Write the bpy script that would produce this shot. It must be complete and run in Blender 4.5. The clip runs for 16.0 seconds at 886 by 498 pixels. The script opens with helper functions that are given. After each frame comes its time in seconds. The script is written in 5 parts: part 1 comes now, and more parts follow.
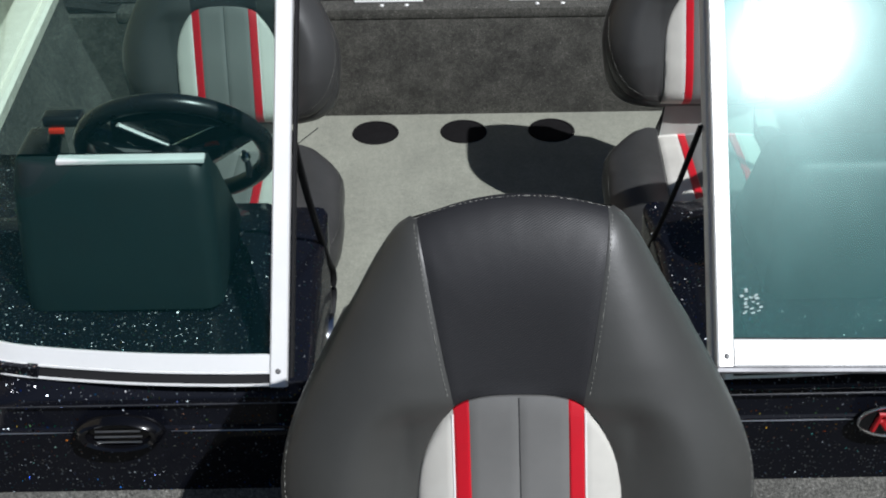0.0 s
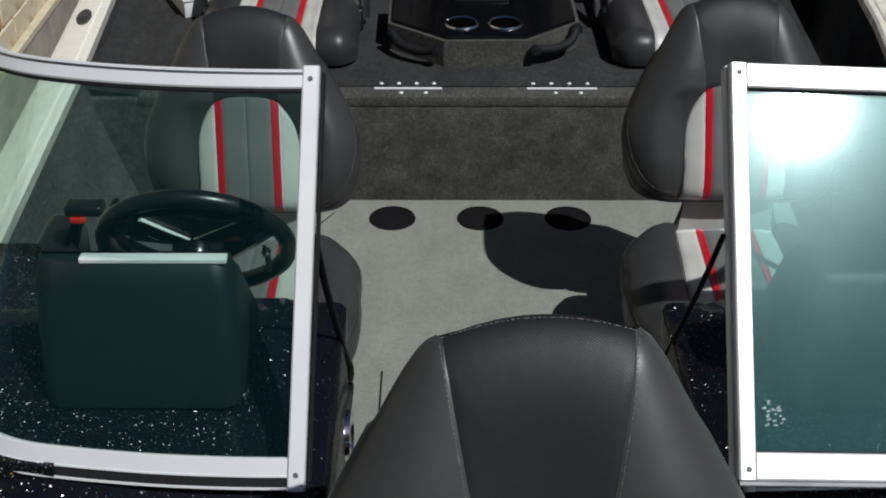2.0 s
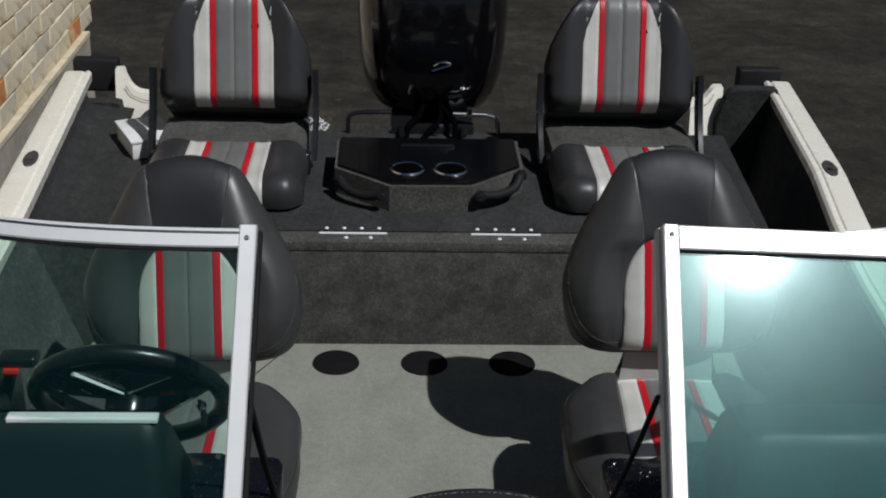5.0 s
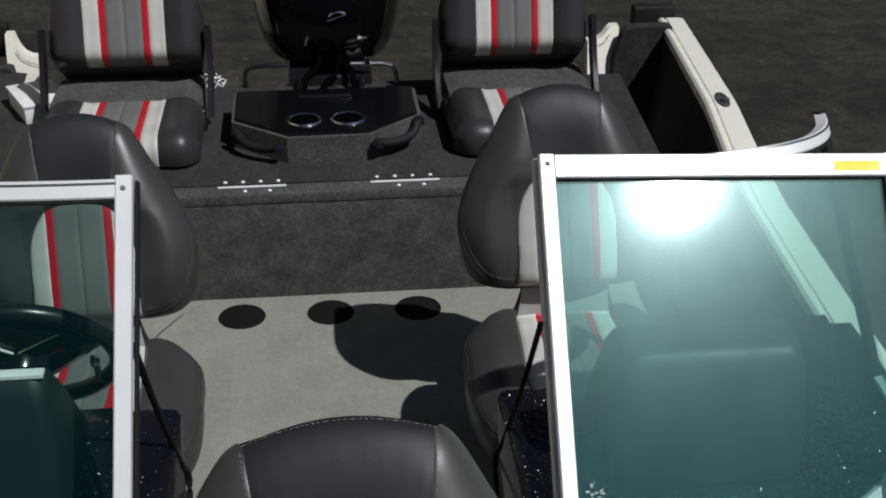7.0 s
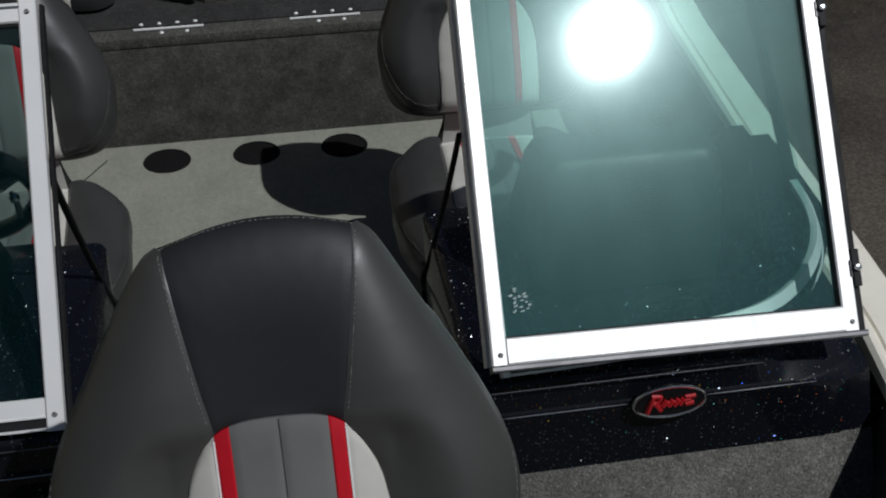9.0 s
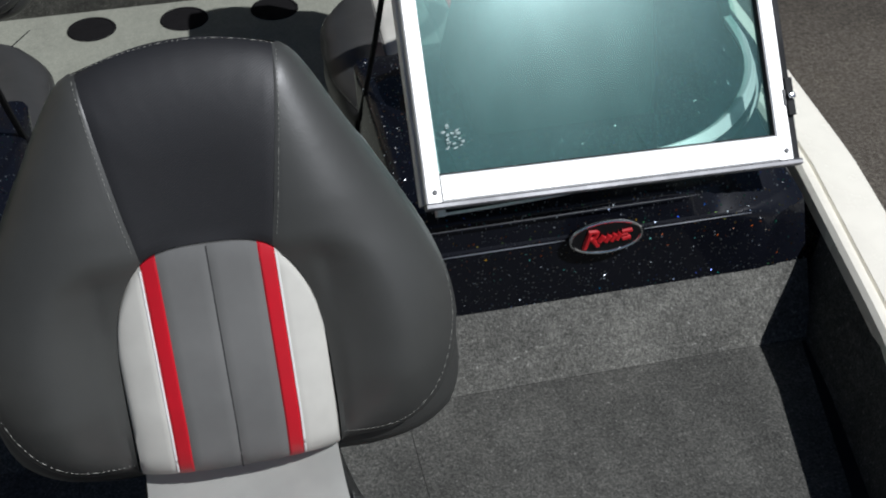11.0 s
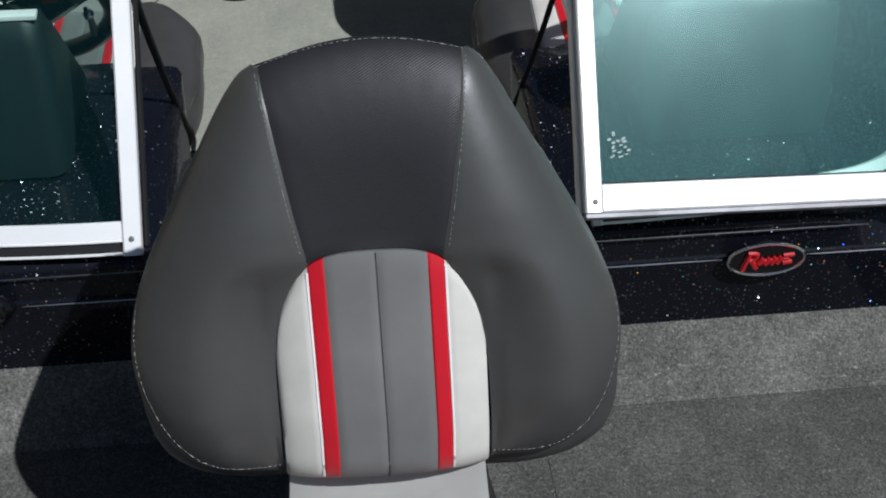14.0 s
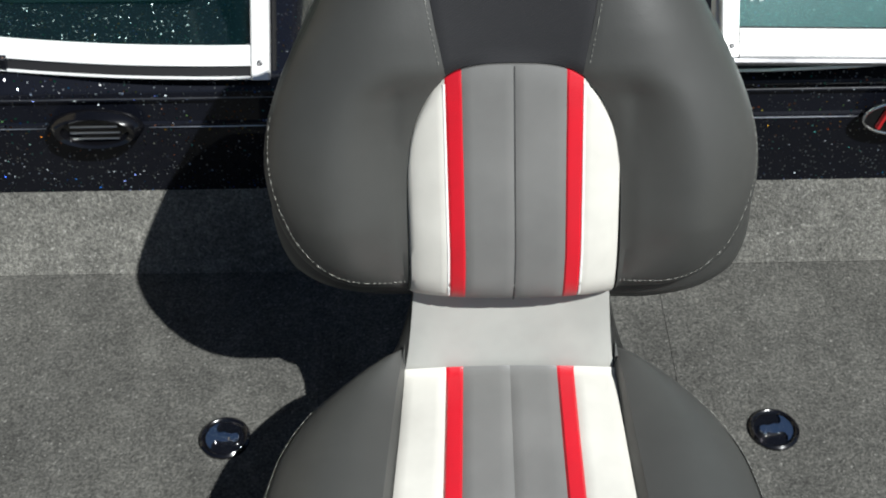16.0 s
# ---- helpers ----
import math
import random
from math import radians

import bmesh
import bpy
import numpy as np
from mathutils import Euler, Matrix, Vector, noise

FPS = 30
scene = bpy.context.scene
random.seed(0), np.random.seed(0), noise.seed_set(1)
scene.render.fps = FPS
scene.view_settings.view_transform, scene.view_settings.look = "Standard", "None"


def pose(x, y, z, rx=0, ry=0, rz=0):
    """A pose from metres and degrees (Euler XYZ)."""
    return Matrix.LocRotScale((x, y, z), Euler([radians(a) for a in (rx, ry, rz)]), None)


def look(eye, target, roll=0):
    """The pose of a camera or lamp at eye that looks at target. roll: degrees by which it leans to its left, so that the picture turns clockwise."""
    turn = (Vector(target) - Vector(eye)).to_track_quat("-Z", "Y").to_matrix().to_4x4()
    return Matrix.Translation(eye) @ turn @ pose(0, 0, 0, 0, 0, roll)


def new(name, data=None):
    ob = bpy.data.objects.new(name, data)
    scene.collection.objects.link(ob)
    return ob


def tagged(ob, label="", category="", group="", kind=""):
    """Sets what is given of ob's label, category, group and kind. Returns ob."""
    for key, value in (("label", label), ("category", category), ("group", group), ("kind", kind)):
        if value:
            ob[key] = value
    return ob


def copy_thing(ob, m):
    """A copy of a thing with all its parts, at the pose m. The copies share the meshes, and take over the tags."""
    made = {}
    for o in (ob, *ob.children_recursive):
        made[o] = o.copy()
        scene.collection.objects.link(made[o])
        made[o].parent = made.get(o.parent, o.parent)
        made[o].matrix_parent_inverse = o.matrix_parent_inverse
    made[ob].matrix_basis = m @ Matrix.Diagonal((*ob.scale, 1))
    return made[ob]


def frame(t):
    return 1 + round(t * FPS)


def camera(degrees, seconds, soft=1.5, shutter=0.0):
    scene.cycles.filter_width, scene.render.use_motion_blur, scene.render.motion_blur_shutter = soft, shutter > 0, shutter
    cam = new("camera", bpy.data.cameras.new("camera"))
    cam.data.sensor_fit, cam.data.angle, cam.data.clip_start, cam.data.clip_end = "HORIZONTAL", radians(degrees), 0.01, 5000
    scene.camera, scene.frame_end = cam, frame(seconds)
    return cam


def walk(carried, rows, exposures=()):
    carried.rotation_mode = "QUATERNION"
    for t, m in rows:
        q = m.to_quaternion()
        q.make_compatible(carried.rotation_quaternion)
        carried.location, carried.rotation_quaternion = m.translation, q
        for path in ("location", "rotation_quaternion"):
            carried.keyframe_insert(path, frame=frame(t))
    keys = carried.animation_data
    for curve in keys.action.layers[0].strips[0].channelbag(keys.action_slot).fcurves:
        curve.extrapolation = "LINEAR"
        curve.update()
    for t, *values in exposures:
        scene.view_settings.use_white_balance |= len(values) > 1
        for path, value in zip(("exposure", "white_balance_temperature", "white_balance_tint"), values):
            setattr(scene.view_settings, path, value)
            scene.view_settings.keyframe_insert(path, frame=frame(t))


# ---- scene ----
cam = camera(39.0, 16.0, 2.0)
PATH = [
    (0, (-0.102, 0.191, 2.428), (-0.083, 1.839, 1.295), -0.55),
    (0.5, (-0.099, 0.194, 2.449), (-0.082, 1.849, 1.326), -0.65),
    (1, (-0.106, 0.201, 2.456), (-0.086, 1.869, 1.353), -0.39),
    (1.5, (-0.114, 0.215, 2.468), (-0.1, 1.898, 1.389), -0.18),
    (2, (-0.122, 0.228, 2.479), (-0.115, 1.931, 1.431), 0.19),
    (2.5, (-0.128, 0.242, 2.483), (-0.131, 1.967, 1.47), 0.36),
    (3, (-0.134, 0.25, 2.486), (-0.139, 1.996, 1.511), 0.76),
    (3.5, (-0.134, 0.251, 2.492), (-0.129, 2.017, 1.554), 1.09),
    (4, (-0.125, 0.254, 2.507), (-0.102, 2.036, 1.599), 1.37),
    (4.2, (-0.121, 0.255, 2.512), (-0.086, 2.042, 1.615), 1.46),
    (5.25, (-0.081, 0.251, 2.526), (0.011, 2.051, 1.656), 1.63),
    (6.3, (-0.037, 0.235, 2.519), (0.115, 2.02, 1.629), 1.08),
    (6.5, (-0.028, 0.227, 2.517), (0.132, 2.006, 1.617), 0.71),
    (7, (-0.018, 0.218, 2.505), (0.171, 1.979, 1.575), 0.24),
    (7.5, (-0.009, 0.206, 2.495), (0.204, 1.941, 1.523), -0.17),
    (8, (-0.004, 0.197, 2.488), (0.232, 1.897, 1.462), -0.39),
    (8.5, (-0.003, 0.183, 2.466), (0.254, 1.851, 1.392), -0.44),
    (9, (0.004, 0.169, 2.444), (0.275, 1.804, 1.325), -0.54),
    (9.5, (0.006, 0.156, 2.419), (0.291, 1.759, 1.258), -0.76),
    (10, (0.006, 0.145, 2.396), (0.306, 1.715, 1.194), -0.91),
    (10.2, (0.004, 0.14, 2.386), (0.312, 1.696, 1.168), -0.93),
    (11.25, (0.019, 0.139, 2.356), (0.359, 1.653, 1.094), -0.47),
    (12.3, (0.016, 0.171, 2.35), (0.351, 1.682, 1.083), 0.36),
    (12.5, (0.008, 0.186, 2.35), (0.338, 1.701, 1.088), 0.50),
    (13, (-0.015, 0.21, 2.356), (0.279, 1.738, 1.099), 0.81),
    (13.5, (-0.043, 0.227, 2.373), (0.202, 1.755, 1.106), 0.95),
    (14, (-0.057, 0.236, 2.374), (0.126, 1.741, 1.069), 0.81),
    (14.5, (-0.067, 0.223, 2.339), (0.045, 1.68, 0.973), -0.09),
    (15, (-0.087, 0.206, 2.311), (-0.019, 1.591, 0.871), -0.30),
    (15.5, (-0.092, 0.194, 2.296), (-0.058, 1.558, 0.834), -0.63),
    (16, (-0.106, 0.19, 2.3), (-0.074, 1.594, 0.876), -0.07),
]
EXPOSURE = [(t, stops, kelvin, 10 if t < 14.5 else 7) for t, stops, kelvin in ((0, 0.20, 5950), (1.5, -0.20, 6000), (3, -0.42, 6000), (4.2, -0.47, 6000), (6.5, -0.30, 6000), (7.5, -0.45, 6000), (8.6, -0.84, 6000), (9.3, -0.78, 6000), (10, -0.44, 6000), (12.5, 0.08, 5800), (14, 0.10, 5850), (14.6, 0.10, 6000), (15.2, 0.36, 6150), (16, 0.66, 6150))]
walk(cam, [(t, look(eye, target, roll)) for t, eye, target, roll in PATH], EXPOSURE)
# ---------------------------------------------------------------- light and sky
SUN = Vector((0.524, -0.547, 1.0)).normalized()
world = bpy.data.worlds.new("sky")
scene.world = world
world.use_nodes = True
wn = world.node_tree
sky = wn.nodes.new("ShaderNodeTexSky")
sky.sky_type = "NISHITA"
sky.sun_disc = False
sky.ozone_density = 5.0
sky.sun_elevation = math.asin(SUN.z)
sky.sun_rotation = math.atan2(SUN.x, SUN.y)
wn.links.new(sky.outputs[0], wn.nodes["Background"].inputs[0])
wn.nodes["Background"].inputs[1].default_value = 0.025
sun = new("sun", bpy.data.lights.new("sun", "SUN"))
sun.data.energy = 4.5
sun.data.angle = radians(0.53)
sun.data.color = (1.0, 0.97, 0.93)
sun.matrix_world = look(SUN * 20, (0, 0, 0))


# ---------------------------------------------------------------- materials
def material(name, rgb, rough=0.5, metal=0.0, coat=0.0, spec=0.5):
    m = bpy.data.materials.new(name)
    m.use_nodes = True
    b = m.node_tree.nodes["Principled BSDF"]
    b.inputs["Base Color"].default_value = (*rgb, 1)
    b.inputs["Roughness"].default_value = rough
    b.inputs["Metallic"].default_value = metal
    b.inputs["Coat Weight"].default_value = coat
    b.inputs["Coat Roughness"].default_value = 0.03
    b.inputs["Specular IOR Level"].default_value = spec
    return m, m.node_tree, b


def node(tree, kind, **values):
    n = tree.nodes.new(kind)
    for key, value in values.items():
        n.inputs[key.replace("_", " ")].default_value = value
    return n


def noise_node(tree, scale, detail=3.0, rough=0.55, stretch=None):
    co = tree.nodes.new("ShaderNodeTexCoord")
    n = node(tree, "ShaderNodeTexNoise", Scale=scale, Detail=detail, Roughness=rough)
    if stretch:
        mp = tree.nodes.new("ShaderNodeMapping")
        mp.inputs["Scale"].default_value = stretch
        tree.links.new(co.outputs["Object"], mp.inputs[0])
        tree.links.new(mp.outputs[0], n.inputs["Vector"])
    else:
        tree.links.new(co.outputs["Object"], n.inputs["Vector"])
    return n


def ramp(tree, source, stops):
    r = tree.nodes.new("ShaderNodeValToRGB")
    els = r.color_ramp.elements
    while len(els) < len(stops):
        els.new(0.5)
    for e, (p, c) in zip(els, stops):
        e.position = p
        e.color = (*c, 1) if len(c) == 3 else c
    tree.links.new(source, r.inputs[0])
    return r


def mix(tree, a, b, fac, mode="MIX"):
    n = tree.nodes.new("ShaderNodeMix")
    n.data_type, n.blend_type = "RGBA", mode
    if isinstance(fac, float):
        n.inputs[0].default_value = fac
    else:
        tree.links.new(fac, n.inputs[0])
    tree.links.new(a, n.inputs[6])
    if isinstance(b, tuple):
        n.inputs[7].default_value = (*b, 1)
    else:
        tree.links.new(b, n.inputs[7])
    return n.outputs[2]


def bump(tree, b, source, strength, distance, under=None):
    n = node(tree, "ShaderNodeBump", Strength=strength, Distance=distance)
    tree.links.new(source, n.inputs["Height"])
    if under:
        tree.links.new(under.outputs[0], n.inputs["Normal"])
    tree.links.new(n.outputs[0], b.inputs["Normal"])
    return n


def vinyl(name, rgb, rough=0.42, grain=1.0, weave=0.0):
    """Soft boat vinyl: leather grain, broad handling marks, and an optional woven relief."""
    m, t, b = material(name, rgb, rough)
    broad = noise_node(t, 9, 4)
    dark, light = tuple(c * 0.86 for c in rgb), tuple(min(1, c * 1.12) for c in rgb)
    r = ramp(t, broad.outputs[0], [(0.3, dark), (0.7, light)])
    t.links.new(r.outputs[0], b.inputs["Base Color"])
    rr = ramp(t, broad.outputs[0], [(0.3, (rough + 0.06,) * 3), (0.7, (rough - 0.06,) * 3)])
    t.links.new(rr.outputs[0], b.inputs["Roughness"])
    soft = noise_node(t, 26, 2)
    first = bump(t, b, soft.outputs[0], 0.10, 0.004)
    co = t.nodes.new("ShaderNodeTexCoord")
    v = node(t, "ShaderNodeTexVoronoi", Scale=620.0)
    t.links.new(co.outputs["Object"], v.inputs["Vector"])
    second = bump(t, b, v.outputs["Distance"], 0.075 * grain, 0.001, first)
    if weave:
        mp = t.nodes.new("ShaderNodeMapping")
        mp.inputs["Rotation"].default_value = (radians(40), radians(-58), 0)
        t.links.new(co.outputs["Object"], mp.inputs[0])
        w = node(t, "ShaderNodeTexWave", Scale=125.0, Distortion=0.4)
        w.bands_direction = "X"
        t.links.new(mp.outputs[0], w.inputs["Vector"])
        bump(t, b, w.outputs[0], weave, 0.0015, second)
    return m


def carpet(name, dark, mid, light, scale=420.0, nap=1.0, patch=0.30, lintiness=0.55):
    """Short marine carpet: speckled loops of several greys, worn and brushed in broad patches."""
    m, t, b = material(name, mid, 0.95, spec=0.1)
    fine = noise_node(t, scale, 2, 0.7)
    r = ramp(t, fine.outputs[0], [(0.30, dark), (0.5, mid), (0.70, light)])
    broad = noise_node(t, 7, 5, 0.65)
    tone = ramp(t, broad.outputs[0], [(0.32, (1 - patch,) * 3), (0.68, (1 + patch * 0.7, 1 + patch * 0.68, 1 + patch * 0.6))])
    c = mix(t, r.outputs[0], tone.outputs[0], 1.0, "MULTIPLY")
    clump = noise_node(t, 48, 4, 0.7)
    tuft = ramp(t, clump.outputs[0], [(0.30, (1 - 0.8 * patch,) * 3), (0.70, (1 + 0.8 * patch,) * 3)])
    c = mix(t, c, tuft.outputs[0], 1.0, "MULTIPLY")
    loop = noise_node(t, 125, 3, 0.75)
    knot = ramp(t, loop.outputs[0], [(0.30, (1 - 1.1 * patch,) * 3), (0.52, (1.0, 1.0, 1.0)), (0.74, (1 + 1.7 * patch, 1 + 1.65 * patch, 1 + 1.5 * patch))])
    c = mix(t, c, knot.outputs[0], 1.0, "MULTIPLY")
    streak = noise_node(t, 14, 3, 0.6, (1.0, 0.22, 1.0))
    brushed = ramp(t, streak.outputs[0], [(0.35, (1 - 0.5 * patch,) * 3), (0.65, (1 + 0.5 * patch,) * 3)])
    c = mix(t, c, brushed.outputs[0], 1.0, "MULTIPLY")
    lint = noise_node(t, 150, 1, 0.5)
    spots = ramp(t, lint.outputs[0], [(0.68, (0, 0, 0)), (0.75, (lintiness,) * 3)])
    c = mix(t, c, tuple(min(0.6, x * 2.2) for x in light), spots.outputs[0])
    t.links.new(c, b.inputs["Base Color"])
    b.inputs["Sheen Weight"].default_value = 0.04
    first = bump(t, b, broad.outputs[0], 0.15 * nap, 0.01)
    bump(t, b, fine.outputs[0], 0.8 * nap, 0.004, first)
    return m


def flake(name, rgb, rare=0.95, size=330.0, big=0.62, lean=1.8, gloss=0.17):
    """Black gelcoat under a clear coat: fine pale specks, and fewer large flakes of all colours, each lying at its own angle."""
    m, t, b = material(name, rgb, 0.35, 0.0, coat=0.4, spec=0.1)
    co = t.nodes.new("ShaderNodeTexCoord")

    def math_(op, x, y):
        n = node(t, "ShaderNodeMath")
        n.operation = op
        for slot, v in zip(n.inputs, (x, y)):
            if isinstance(v, float):
                slot.default_value = v
            else:
                t.links.new(v, slot)
        return n.outputs[0]

    def vec(op, x, y):
        n = node(t, "ShaderNodeVectorMath")
        n.operation = op
        t.links.new(x, n.inputs[0])
        if op == "SCALE":
            if isinstance(y, float):
                n.inputs["Scale"].default_value = y
            else:
                t.links.new(y, n.inputs["Scale"])
        elif isinstance(y, tuple):
            n.inputs[1].default_value = y
        else:
            t.links.new(y, n.inputs[1])
        return n.outputs[0]

    def layer(scale, share, radius, lean, stops):
        v = node(t, "ShaderNodeTexVoronoi", Scale=scale)
        t.links.new(co.outputs["Object"], v.inputs["Vector"])
        pick = node(t, "ShaderNodeSeparateColor")
        t.links.new(v.outputs["Color"], pick.inputs[0])
        on = math_("MULTIPLY", math_("LESS_THAN", v.outputs["Distance"], radius), math_("GREATER_THAN", pick.outputs[0], share))
        hue = ramp(t, pick.outputs[1], stops)
        tilt = vec("SCALE", vec("SCALE", vec("SUBTRACT", v.outputs["Color"], (0.5, 0.5, 0.5)), lean), on)
        return on, hue.outputs[0], tilt

    pale = [(0.0, (0.12, 0.12, 0.125)), (0.70, (0.10, 0.12, 0.125)), (0.85, (0.055, 0.07, 0.125)), (1.0, (0.125, 0.10, 0.07))]
    gay = [(0.0, (0.26, 0.26, 0.26)), (0.45, (0.22, 0.26, 0.27)), (0.52, (0.012, 0.036, 0.26)), (0.64, (0.012, 0.22, 0.10)), (0.74, (0.26, 0.17, 0.014)), (0.86, (0.26, 0.05, 0.008)), (1.0, (0.056, 0.24, 0.22))]
    fine_on, fine_hue, fine_tilt = layer(size, rare, 0.36, lean * 0.9, pale)
    big_on, big_hue, big_tilt = layer(size * 0.46, big, 0.25, lean, gay)
    on = math_("MAXIMUM", fine_on, big_on)
    base = node(t, "ShaderNodeMix")
    base.data_type = "RGBA"
    base.inputs[6].default_value = (*rgb, 1)
    t.links.new(on, base.inputs[0])
    t.links.new(mix(t, fine_hue, big_hue, big_on), base.inputs[7])
    t.links.new(base.outputs[2], b.inputs["Base Color"])
    t.links.new(on, b.inputs["Metallic"])
    rough = ramp(t, on, [(0.0, (0.4, 0.4, 0.4)), (1.0, (gloss, gloss, gloss))])
    t.links.new(rough.outputs[0], b.inputs["Roughness"])
    geo = t.nodes.new("ShaderNodeNewGeometry")
    unit = node(t, "ShaderNodeVectorMath")
    unit.operation = "NORMALIZE"
    t.links.new(vec("ADD", vec("ADD", geo.outputs["Normal"], fine_tilt), big_tilt), unit.inputs[0])
    t.links.new(unit.outputs[0], b.inputs["Normal"])
    wav = noise_node(t, 4, 2)
    cb = node(t, "ShaderNodeBump", Strength=0.06, Distance=0.01)
    t.links.new(wav.outputs[0], cb.inputs["Height"])
    t.links.new(cb.outputs[0], b.inputs["Coat Normal"])
    return m


def worn(name, rgb, rough, metal=0.0, coat=0.0, vary=0.12, scale=14.0, relief=0.08, spec=0.5):
    """Hard paint, plastic or metal with faint smears and fine grain."""
    m, t, b = material(name, rgb, rough, metal, coat, spec)
    n = noise_node(t, scale, 5, 0.6)
    r = ramp(t, n.outputs[0], [(0.3, tuple(c * (1 - vary) for c in rgb)), (0.7, tuple(min(1, c * (1 + vary * 0.6)) for c in rgb))])
    t.links.new(r.outputs[0], b.inputs["Base Color"])
    rr = ramp(t, n.outputs[0], [(0.3, (min(1, rough * 1.25),) * 3), (0.7, (rough * 0.85,) * 3)])
    t.links.new(rr.outputs[0], b.inputs["Roughness"])
    f = noise_node(t, 380, 2)
    bump(t, b, f.outputs[0], relief, 0.001)
    return m


def glass(name, tint, grains, shine=1.0):
    """Tinted pane: clear body, sharp reflection, and a thin film of dust that spreads bright reflections."""
    m = bpy.data.materials.new(name)
    m.use_nodes = True
    t = m.node_tree
    t.nodes.clear()
    out = t.nodes.new("ShaderNodeOutputMaterial")
    clear = node(t, "ShaderNodeBsdfTransparent", Color=(*tint, 1))
    sharp = node(t, "ShaderNodeBsdfGlossy", Color=(0.92, 1.0, 0.98, 1), Roughness=0.012)
    broad = node(t, "ShaderNodeBsdfGlossy", Color=(0.92, 1.0, 0.99, 1), Roughness=0.075)
    wide = node(t, "ShaderNodeBsdfGlossy", Color=(0.70, 0.97, 0.95, 1), Roughness=0.25)
    film = node(t, "ShaderNodeBsdfDiffuse", Color=(0.13, 0.62, 0.62, 1))
    fres = node(t, "ShaderNodeFresnel", IOR=1.48)
    a = t.nodes.new("ShaderNodeMixShader")
    part_shine = node(t, "ShaderNodeMath")
    part_shine.operation = "MULTIPLY"
    part_shine.inputs[1].default_value = shine
    t.links.new(fres.outputs[0], part_shine.inputs[0])
    t.links.new(part_shine.outputs[0], a.inputs[0])
    t.links.new(clear.outputs[0], a.inputs[1])
    t.links.new(sharp.outputs[0], a.inputs[2])
    smear = noise_node(t, 5, 5, 0.6, (1, 0.35, 1))
    last = a
    for shader, weight in ((broad, grains[0]), (wide, grains[1]), (film, grains[2])):
        s = t.nodes.new("ShaderNodeMixShader")
        r = ramp(t, smear.outputs[0], [(0.3, (weight * 0.82,) * 3), (0.7, (weight * 1.18,) * 3)])
        t.links.new(r.outputs[0], s.inputs[0])
        t.links.new(last.outputs[0], s.inputs[1])
        t.links.new(shader.outputs[0], s.inputs[2])
        last = s
    t.links.new(last.outputs[0], out.inputs[0])
    return m


VINYL_SIDE = vinyl("vinyl_charcoal", (0.0465, 0.0470, 0.0435), 0.46)
# VINYL_SIDE darkened for seats further aft: their duller sun angle is in the colour
VINYL_COCKPIT = vinyl("vinyl_cockpit_dimmed", (0.042, 0.042, 0.041), 0.38)
VINYL_JUMP = vinyl("vinyl_jump_dimmed", (0.031, 0.031, 0.032), 0.36)
VINYL_TOP = vinyl("vinyl_black_weave", (0.0195, 0.0195, 0.021), 0.50, 0.6, 0.13)
VINYL_MID = vinyl("vinyl_mid_grey", (0.148, 0.147, 0.140), 0.43, 0.8, 0.05)
VINYL_LIGHT = vinyl("vinyl_pale_grey", (0.53, 0.515, 0.465), 0.45, 0.8)
VINYL_WHITE = vinyl("vinyl_white", (0.74, 0.73, 0.70), 0.4)
VINYL_REAR = vinyl("vinyl_silver_weave", (0.355, 0.352, 0.325), 0.40, 0.6, 0.14)
VINYL_RED = vinyl("vinyl_red", (0.47, 0.006, 0.016), 0.38, 0.8, 0.15)
VINYL_DARK = vinyl("vinyl_edge_black", (0.022, 0.022, 0.024), 0.45)
for dull, level in ((VINYL_SIDE, 0.55), (VINYL_TOP, 0.30), (VINYL_COCKPIT, 0.38), (VINYL_JUMP, 0.32)):
    dull.node_tree.nodes["Principled BSDF"].inputs["Specular IOR Level"].default_value = level
THREAD = worn("thread_pale", (0.27, 0.27, 0.24), 0.8)
GROOVE_DARK = worn("groove_dark", (0.03, 0.03, 0.03), 0.8)
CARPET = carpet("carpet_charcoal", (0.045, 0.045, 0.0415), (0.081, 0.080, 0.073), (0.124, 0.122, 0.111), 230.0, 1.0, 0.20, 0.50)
# same carpet, paler: the slope's stronger sun is put into the colour
CARPET_RAMP_LIT = carpet("carpet_charcoal_sunlit", (0.069, 0.069, 0.063), (0.121, 0.119, 0.108), (0.182, 0.179, 0.164), 230.0, 1.0, 0.24, 0.45)
CARPET_DARK = carpet("carpet_dark", (0.036, 0.036, 0.034), (0.074, 0.073, 0.065), (0.118, 0.116, 0.104), 300.0, 1.0, 0.26)
CARPET_REAR = carpet("carpet_rear_black", (0.012, 0.012, 0.012), (0.030, 0.030, 0.0295), (0.058, 0.058, 0.056))
FLOOR_PALE = carpet("floor_pale_grey", (0.203, 0.207, 0.170), (0.245, 0.250, 0.208), (0.282, 0.288, 0.241), 240.0, 0.35, 0.09, 0.0)
PLUG = worn("plug_black", (0.007, 0.0065, 0.007), 0.85, spec=0.15, relief=0.5)
FLAKE = flake("black_metal_flake", (0.0045, 0.0052, 0.0085), 0.89, 330.0, 0.42, 3.2, 0.35)
# same gelcoat as FLAKE; sun glints on upward faces put in as extra flakes
FLAKE_GLINT = flake("glint_metal_flake", (0.0045, 0.0052, 0.0085), 0.50, 300.0, 0.12, 2.4, 0.36)
FLAT_BLACK = worn("flat_black", (0.002, 0.002, 0.002), 0.95, spec=0.0)
ALU = worn("satin_aluminium", (0.84, 0.84, 0.82), 0.42, 0.30, vary=0.06)
